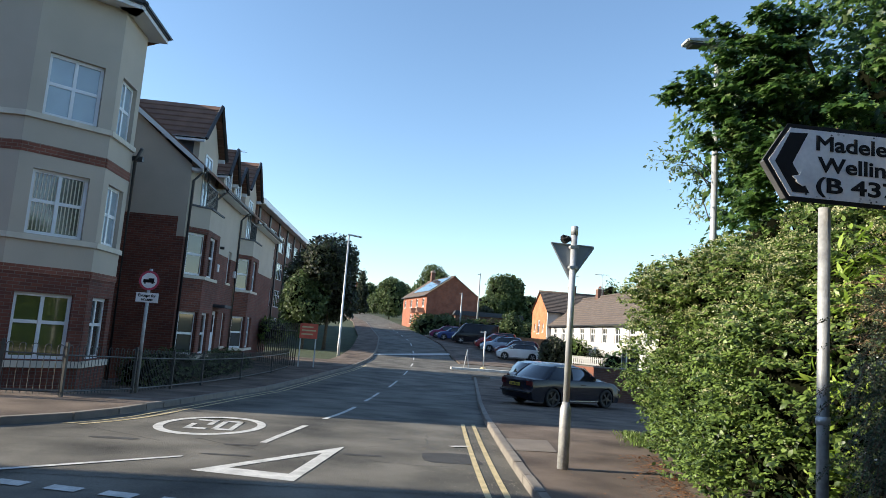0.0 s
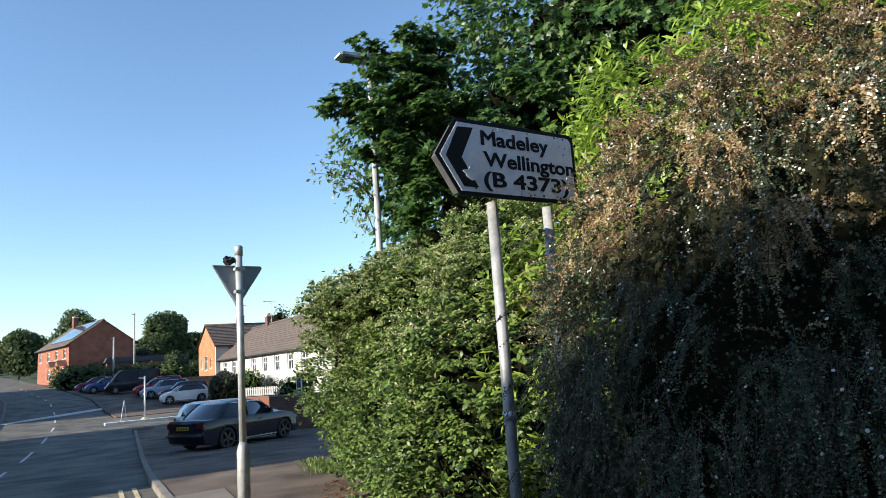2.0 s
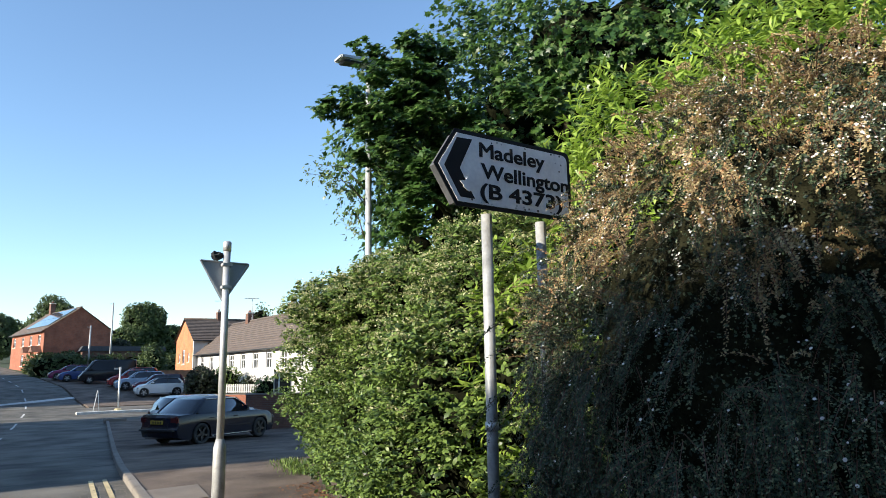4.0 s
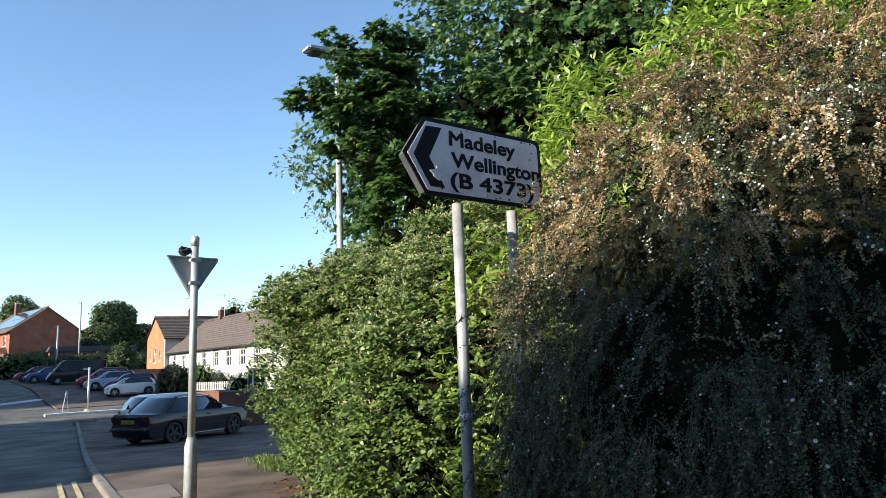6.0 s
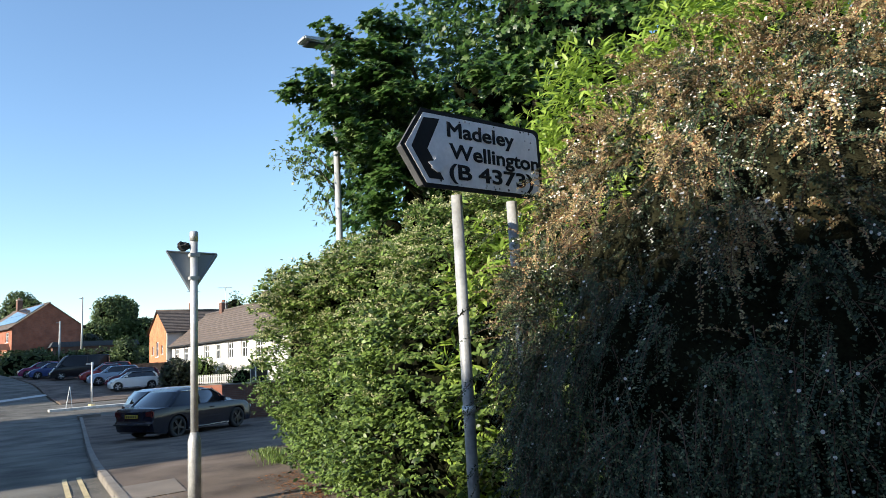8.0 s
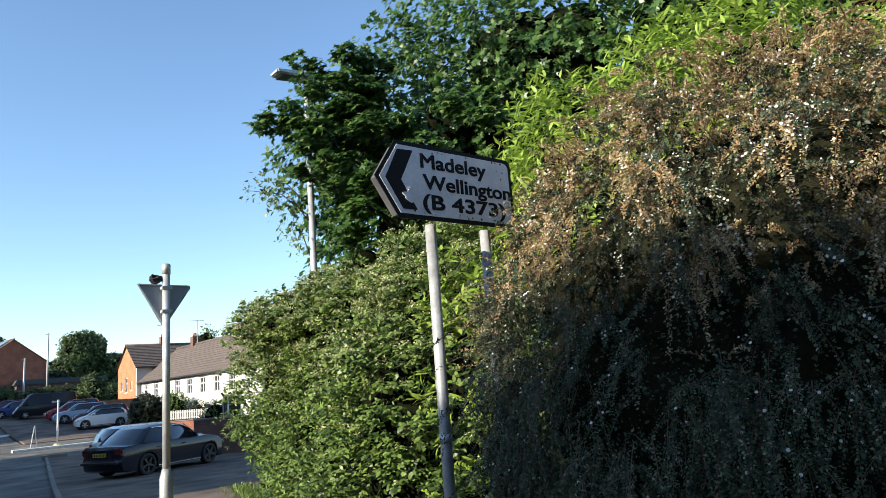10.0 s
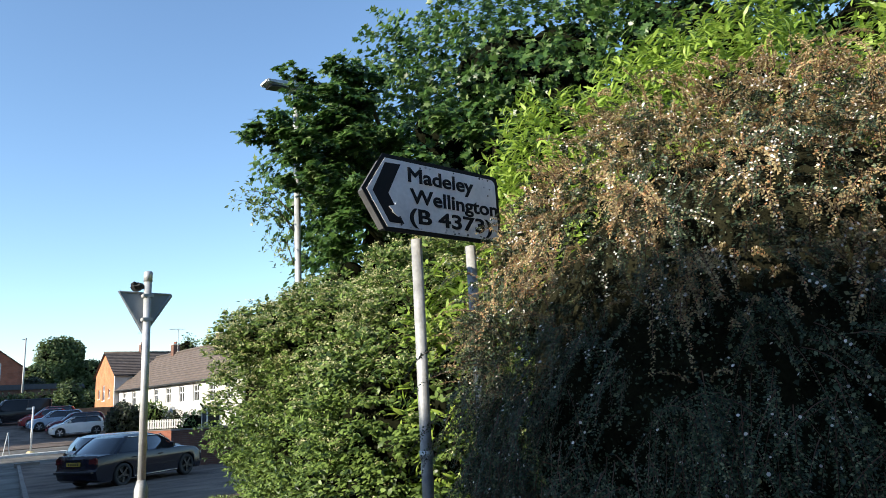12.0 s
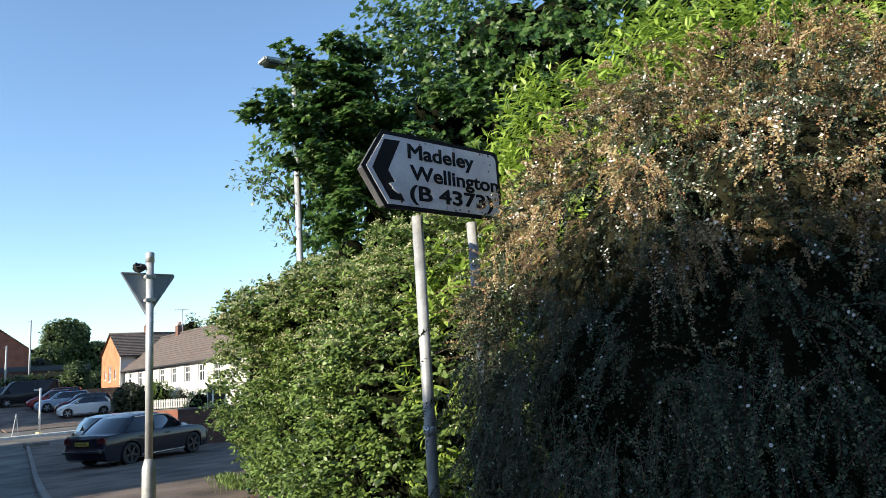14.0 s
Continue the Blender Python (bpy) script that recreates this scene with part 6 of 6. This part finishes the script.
def car(label, m, paint_, L=4.55, W=1.78, H=1.43, kind="saloon", wb=2.64, rims=None, wheel=0.33, top=None):
    """Nose towards +x, origin on the ground between the axles."""
    ob = thing("car" if kind != "van" else "van", label, "car" if kind != "van" else "van", "parked vehicles", m)
    rims = rims or SILVER_RIM
    f, r = wb / 2, -wb / 2
    x1, x0 = f + (L - wb) * 0.47, r - (L - wb) * 0.53
    hood, deck = (0.88, 0.98) if kind == "saloon" else ((0.9, 0.98) if kind == "hatch" else (1.1, 1.25))
    belt = {"saloon": 0.95, "hatch": 0.98, "van": 1.2}[kind]
    arch = wheel + 0.055
    low = 0.2

    def arc(cx):
        return [(cx + arch * math.cos(t), wheel + arch * math.sin(t)) for t in [math.pi - math.pi * k / 10 for k in range(11)] if wheel + arch * math.sin(t) >= low]
    out = [(x0 + 0.05, low + 0.08), (x0 + 0.25, low)] + [(r - arch - 0.01, low)] + arc(r) + [(r + arch + 0.01, low), (f - arch - 0.01, low)] + arc(f) + [(f + arch + 0.01, low), (x1 - 0.12, low), (x1 - 0.02, low + 0.12), (x1, 0.5), (x1 - 0.03, 0.66), (x1 - 0.16, 0.75), (x1 - 0.45, hood), (f - 0.2, hood + 0.08), (f - 0.5, belt), (0, belt + 0.01), (r + 0.1, belt + 0.02), (r - 0.35, deck), (x0 + 0.06, deck - 0.03), (x0, deck - 0.12), (x0 + 0.02, 0.62), (x0 - 0.04, 0.52)]
    bm = bmesh.new()
    rows = []
    for v, ins in ((-1.0, 0.05), (-0.985, 0.02), (-0.9, 0.0), (0.0, -0.015), (0.9, 0.0), (0.985, 0.02), (1.0, 0.05)):
        row = []
        for x, z in out:
            zz, xx = z, x
            if z > 0.6:
                zz = z - ins * (z - 0.55) * 2.2
            end = max(0.0, (abs(x - (x0 + x1) / 2) - (x1 - x0) * 0.36)) / ((x1 - x0) * 0.14)
            half = W / 2 * (1 - 0.10 * min(1, end) ** 2 * abs(v)) * (1.0 if z > 0.45 else 0.985)
            xx = x + (-1 if x > 0 else 1) * abs(v) ** 4 * 0.12 * min(1, end)
            row.append(bm.verts.new((xx, v * half, zz)))
        rows.append(row)
    k = len(out)
    for a, b in zip(rows, rows[1:]):
        for i in range(k):
            bm.faces.new((a[i], a[(i + 1) % k], b[(i + 1) % k], b[i]))
    bm.faces.new(rows[0])
    bm.faces.new(rows[-1][::-1])
    bmesh.ops.recalc_face_normals(bm, faces=bm.faces[:])
    body = part("body", bm, paint_, ob, "", True)
    md = body.modifiers.new("edges", "EDGE_SPLIT")
    md.split_angle = radians(35)
    # greenhouse: rings from belt to roof
    if kind == "saloon":
        rings = [(belt - 0.03, r - 0.45, f - 0.28, 0.88), (belt + 0.22, r - 0.16, f - 0.56, 0.83), (H - 0.08, r + 0.12, f - 0.86, 0.75), (H, r + 0.45, f - 1.15, 0.6)]
    elif kind == "hatch":
        rings = [(belt - 0.03, x0 + 0.12, f - 0.2, 0.88), (belt + 0.2, x0 + 0.2, f - 0.52, 0.82), (H - 0.07, x0 + 0.4, f - 0.85, 0.74), (H, x0 + 0.65, f - 1.1, 0.6)]
    else:
        rings = [(belt - 0.03, x0 + 0.02, f + 0.35, 0.92), (belt + 0.4, x0 + 0.03, f + 0.05, 0.9), (H - 0.1, x0 + 0.06, f - 0.3, 0.84), (H, x0 + 0.15, f - 0.5, 0.75)]

    def ring(z, a, b, w):
        w *= W / 2
        c = 0.14
        return [(a, -w + c, z), (a + c, -w, z), (b - c * 1.6, -w, z), (b, -w + c * 2, z), (b, w - c * 2, z), (b - c * 1.6, w, z), (a + c, w, z), (a, w - c, z)]
    g = bmesh.new()
    R = [[g.verts.new(p) for p in ring(*q)] for q in rings]
    for a, b in zip(R[:2], R[1:3]):
        for i in range(8):
            g.faces.new((a[i], a[(i + 1) % 8], b[(i + 1) % 8], b[i]))
    part("window_glass", g, CAR_GLASS if kind != "van" else paint_, ob, "dark tinted glass", True)
    t_ = bmesh.new()
    R2 = [[t_.verts.new(p) for p in ring(*q)] for q in (rings[2], rings[3])]
    for i in range(8):
        t_.faces.new((R2[0][i], R2[0][(i + 1) % 8], R2[1][(i + 1) % 8], R2[1][i]))
    t_.faces.new(R2[1])
    bmesh.ops.recalc_face_normals(t_, faces=t_.faces[:])
    part("roof", t_, top or paint_, ob, "", True)
    for s in (-1, 1):
        z0, a0, b0, w0 = rings[0]
        z2, a2, b2, w2 = rings[2]
        y0, y2 = s * w0 * W / 2, s * w2 * W / 2
        z1, a1, b1, w1 = rings[1]
        y1 = s * w1 * W / 2
        c = 0.14
        part("front_pillar", tube([(b0 - c, y0 * 0.985, z0), (b1 - c, y1 * 0.985, z1), (b2 - c, y2 * 0.985, z2)], [0.04, 0.035, 0.035], 6), paint_, ob)
        part("rear_pillar", tube([(a0 + c, y0, z0), (a1 + c, y1, z1), (a2 + c, y2, z2)], [0.07, 0.07, 0.06], 6), paint_, ob)
        mid = (a2 + b2) / 2
        part("middle_pillar", tube([(mid + 0.05, y0 + s * 0.004, z0), (mid + 0.05, y1 + s * 0.004, z1), (mid, y2 + s * 0.004, z2)], [0.035, 0.03, 0.03], 6), BLACK, ob)
        part("window_trim", tube([(a1 + 0.15, y1 + s * 0.01, z1), (a2 + 0.2, y2 + s * 0.012, z2 + 0.01), (b2 - 0.2, y2 + s * 0.012, z2 + 0.01), (b1 - 0.1, y1 + s * 0.012, z1)], [0.012] * 4, 5), CHROME if kind == "saloon" else BLACK, ob)
        part("belt_trim", tube([(a0 + 0.3, s * W / 2 * 0.955, belt - 0.01), (b0 - 0.1, s * W / 2 * 0.955, belt - 0.02)], [0.012, 0.012], 5), CHROME if kind == "saloon" else BLACK, ob)
        part("door_moulding", tube([(r + 0.45, s * W / 2 * 1.0, 0.52), (f - 0.45, s * W / 2 * 1.0, 0.5)], [0.016, 0.016], 5), paint_, ob)
        part("sill_strip", tube([(r + 0.42, s * W / 2 * 0.985, 0.25), (f - 0.42, s * W / 2 * 0.985, 0.24)], [0.022, 0.022], 5), CHROME if kind == "saloon" else BLACK, ob)
        for hx in (mid - 0.55, mid + 0.5):
            part("door_handle", bx(hx - 0.1, s * W / 2 - 0.01, 0.78, hx + 0.1, s * W / 2 + 0.02, 0.815, None, 0.006), paint_, ob)
        part("wing_mirror", bx(b0 - 0.5, s * (W / 2 + 0.02) - 0.08, belt + 0.03, b0 - 0.36, s * (W / 2 + 0.02) + 0.1, belt + 0.16, None, 0.03), paint_, ob)
        part("tail_lamp", bx(x0 - 0.01 + 0.07, s * W * 0.37 - 0.15, deck - 0.28, x0 + 0.27, s * W * 0.37 + 0.15, deck - 0.08, None, 0.03), TAIL, ob, "red tail lamp")
        part("headlamp", bx(x1 - 0.4, s * W * 0.36 - 0.17, 0.58, x1 - 0.09, s * W * 0.36 + 0.17, 0.71, None, 0.03), CLEAR, ob, "clear headlamp")
        for wx in (f, r):
            wy = s * (W / 2 - 0.1)
            tyre = bmesh.new()
            prof = [(wheel * 0.66, -0.1), (wheel * 0.93, -0.105), (wheel, -0.07), (wheel, 0.07), (wheel * 0.93, 0.105), (wheel * 0.66, 0.1)]
            n = 28
            rg = [[tyre.verts.new((wx + q * math.cos(2 * math.pi * i / n), wy + yy, wheel + q * math.sin(2 * math.pi * i / n))) for q, yy in prof] for i in range(n)]
            for i in range(n):
                for j in range(len(prof)):
                    tyre.faces.new((rg[i][j], rg[(i + 1) % n][j], rg[(i + 1) % n][(j + 1) % len(prof)], rg[i][(j + 1) % len(prof)]))
            bmesh.ops.recalc_face_normals(tyre, faces=tyre.faces[:])
            wh = part("wheel", tyre, RUBBER, ob, "", True)
            part("brake_disc", tube([(wx, wy - 0.03, wheel), (wx, wy + s * 0.02, wheel)], [wheel * 0.66] * 2, 24), BLACK, wh)
            rim_ = bmesh.new()
            for q in range(5):
                a = 2 * math.pi * q / 5 + 0.3
                box(rim_, 0.02, -0.02, -0.032, wheel * 0.68, 0.02, 0.032, Matrix.Translation((wx, wy + s * 0.085, wheel)) @ Matrix.Rotation(a, 4, "Y"))
            part("spokes", rim_, rims, wh)
            part("rim_edge", tube([(wx, wy + s * 0.06, wheel), (wx, wy + s * 0.1, wheel)], [wheel * 0.69, wheel * 0.71], 28, None, False), rims, wh, "", True)
            part("hub", tube([(wx, wy + s * 0.06, wheel), (wx, wy + s * 0.11, wheel)], [0.06, 0.05], 10), rims, wh)
    pl = part("number_plate", bx(x0 - 0.012, -0.26, 0.68, x0 + 0.03, 0.26, 0.79, None, 0.004), PLATE, ob)
    for q in range(6):
        yy = -0.2 + q * 0.075
        part("plate_bar", bx(x0 - 0.0155, yy - 0.022, 0.70, x0 - 0.0125, yy + 0.022, 0.77), BLACK, pl)
    part("rear_bumper_strip", bx(x0 - 0.035, -W * 0.42, 0.47, x0 + 0.1, W * 0.42, 0.52, None, 0.01), BLACK, ob)
    return ob


def put(x, y, heading, dz=0.05):
    return pose(x, y, ground_z(y) + dz, 0, 0, heading)


DARK = paint_mat("dark_grey_metallic_paint", (0.006, 0.009, 0.02))
car("dark navy four-door saloon parked on the forecourt", put(7.15, 25.5, 28, 0.06), DARK, 4.5, 1.79, 1.46, "saloon", 2.62, RIM, 0.335)
car("white hatchback parked behind the dark saloon", put(8.1, 29.6, 15, 0.06), paint_mat("white_car_paint", (0.7, 0.7, 0.7)), 4.1, 1.73, 1.46, "hatch", 2.5)
car("small white hatchback with a black roof", put(12.8, 60.0, 180), paint_mat("cream_white_paint", (0.72, 0.72, 0.7)), 3.7, 1.69, 1.42, "hatch", 2.47, top=BLACK)
for lab, x, yy, col, kd in (("maroon hatchback parked in the row", 13.3, 62.7, (0.1, 0.015, 0.03), "hatch"), ("silver-blue hatchback parked in the row", 12.4, 65.3, (0.35, 0.42, 0.52), "hatch"), ("red saloon parked in the row", 12.2, 67.9, (0.3, 0.03, 0.03), "saloon"), ("red hatchback parked in the row", 12.9, 70.6, (0.3, 0.035, 0.03), "hatch"), ("blue car parked in the row", 9.2, 76.5, (0.05, 0.08, 0.22), "hatch"), ("purple-red car parked in the row", 8.6, 79.2, (0.2, 0.02, 0.08), "hatch")):
    car(lab, put(x, yy, 180), paint_mat(lab.split()[0] + "_car_paint", col), 4.2, 1.72, 1.46 if "hatchback" not in lab or kd == "saloon" else 1.5, kd, 2.55)
car("black van parked in the row", put(10.9, 73.2, 180), paint_mat("black_van_paint", (0.012, 0.012, 0.014)), 5.0, 1.95, 2.15, "van", 3.0)

# fallen leaves along the hedge foot, and a scrap of paper by the kerb
litter = thing("fallen_leaves", "brown fallen leaves along the hedge foot", "leaf litter", kind="stuff")
n = 1500
ly = rng.uniform(6.5, 11.5, n)
lx = 3.05 + (ly - 6.5) * 0.27 + rng.gamma(1.5, 0.16, n) * -1 + 0.25
lp = np.stack([lx, ly, np.array([ground_z(v) for v in ly]) + 0.108 + rng.uniform(0, 0.01, n)], 1)
leaves_mesh("leaf_scatter", LITTER, lp, unit(np.concatenate([rng.normal(size=(n, 2)), np.zeros((n, 1))], 1)), np.tile([0.1, 0.05, 1.0], (n, 1)) + rng.normal(size=(n, 3)) * 0.2, rng.uniform(0.02, 0.055, n), *OVAL, litter)
paint("paper_scrap", [(1.45, 12.0), (1.75, 12.12), (1.78, 12.02), (1.5, 11.9)], WHITE_WALL, "scrap of white paper on the road", 0.012)

# grass tufts at the hedge foot
tufts = thing("grass_tufts", "tufts of grass at the foot of the hedge", "grass", kind="stuff")
n = 800
ty = rng.uniform(12.4, 14.4, n)
tx = 3.9 + (ty - 8) * 0.27 + rng.normal(size=n) * 0.14 - 0.3
tp = np.stack([tx, ty, np.array([ground_z(v) for v in ty]) + 0.1], 1)
leaves_mesh("blade", LEAF_SHRUB, tp, unit(np.array([0, 0, 1.0]) + rng.normal(size=(n, 3)) * 0.4), rng.normal(size=(n, 3)), rng.uniform(0.04, 0.13, n), *LANCE, tufts, 0.5)

# aerials on the far roofs
for x, yy, z in ((22.2, 75.5, 8.0), (22.3, 66.0, 7.4)):
    ae = thing("roof_aerial", "thin television aerial on the roof", "aerial")
    part("mast", tube([(x, yy, z - 1.6), (x, yy, z + 1.2)], [0.03, 0.03], 6), GALV_OLD, ae)
    part("boom", tube([(x - 0.8, yy, z + 1.1), (x + 0.6, yy, z + 1.15)], [0.025, 0.025], 5), GALV_OLD, ae)
    for k in range(6):
        part("rod", tube([(x - 0.7 + k * 0.22, yy - 0.35, z + 1.12), (x - 0.7 + k * 0.22, yy + 0.35, z + 1.12)], [0.014, 0.014], 4), GALV_OLD, ae)
# small fixings on the flats
for y_, z in ((28.6, 3.3), (31.9, 3.3)):
    part("alarm_box", bx(FX, y_, z, FX + 0.1, y_ + 0.22, z + 0.3, None, 0.02), UPVC, longb)
for y_ in (24.6, 26.1):
    part("vent_pipe", tube([(FX, y_ + 2.9, 4.3), (FX + 0.16, y_ + 2.9, 4.3)], [0.06, 0.06], 10), BLACK, longb)
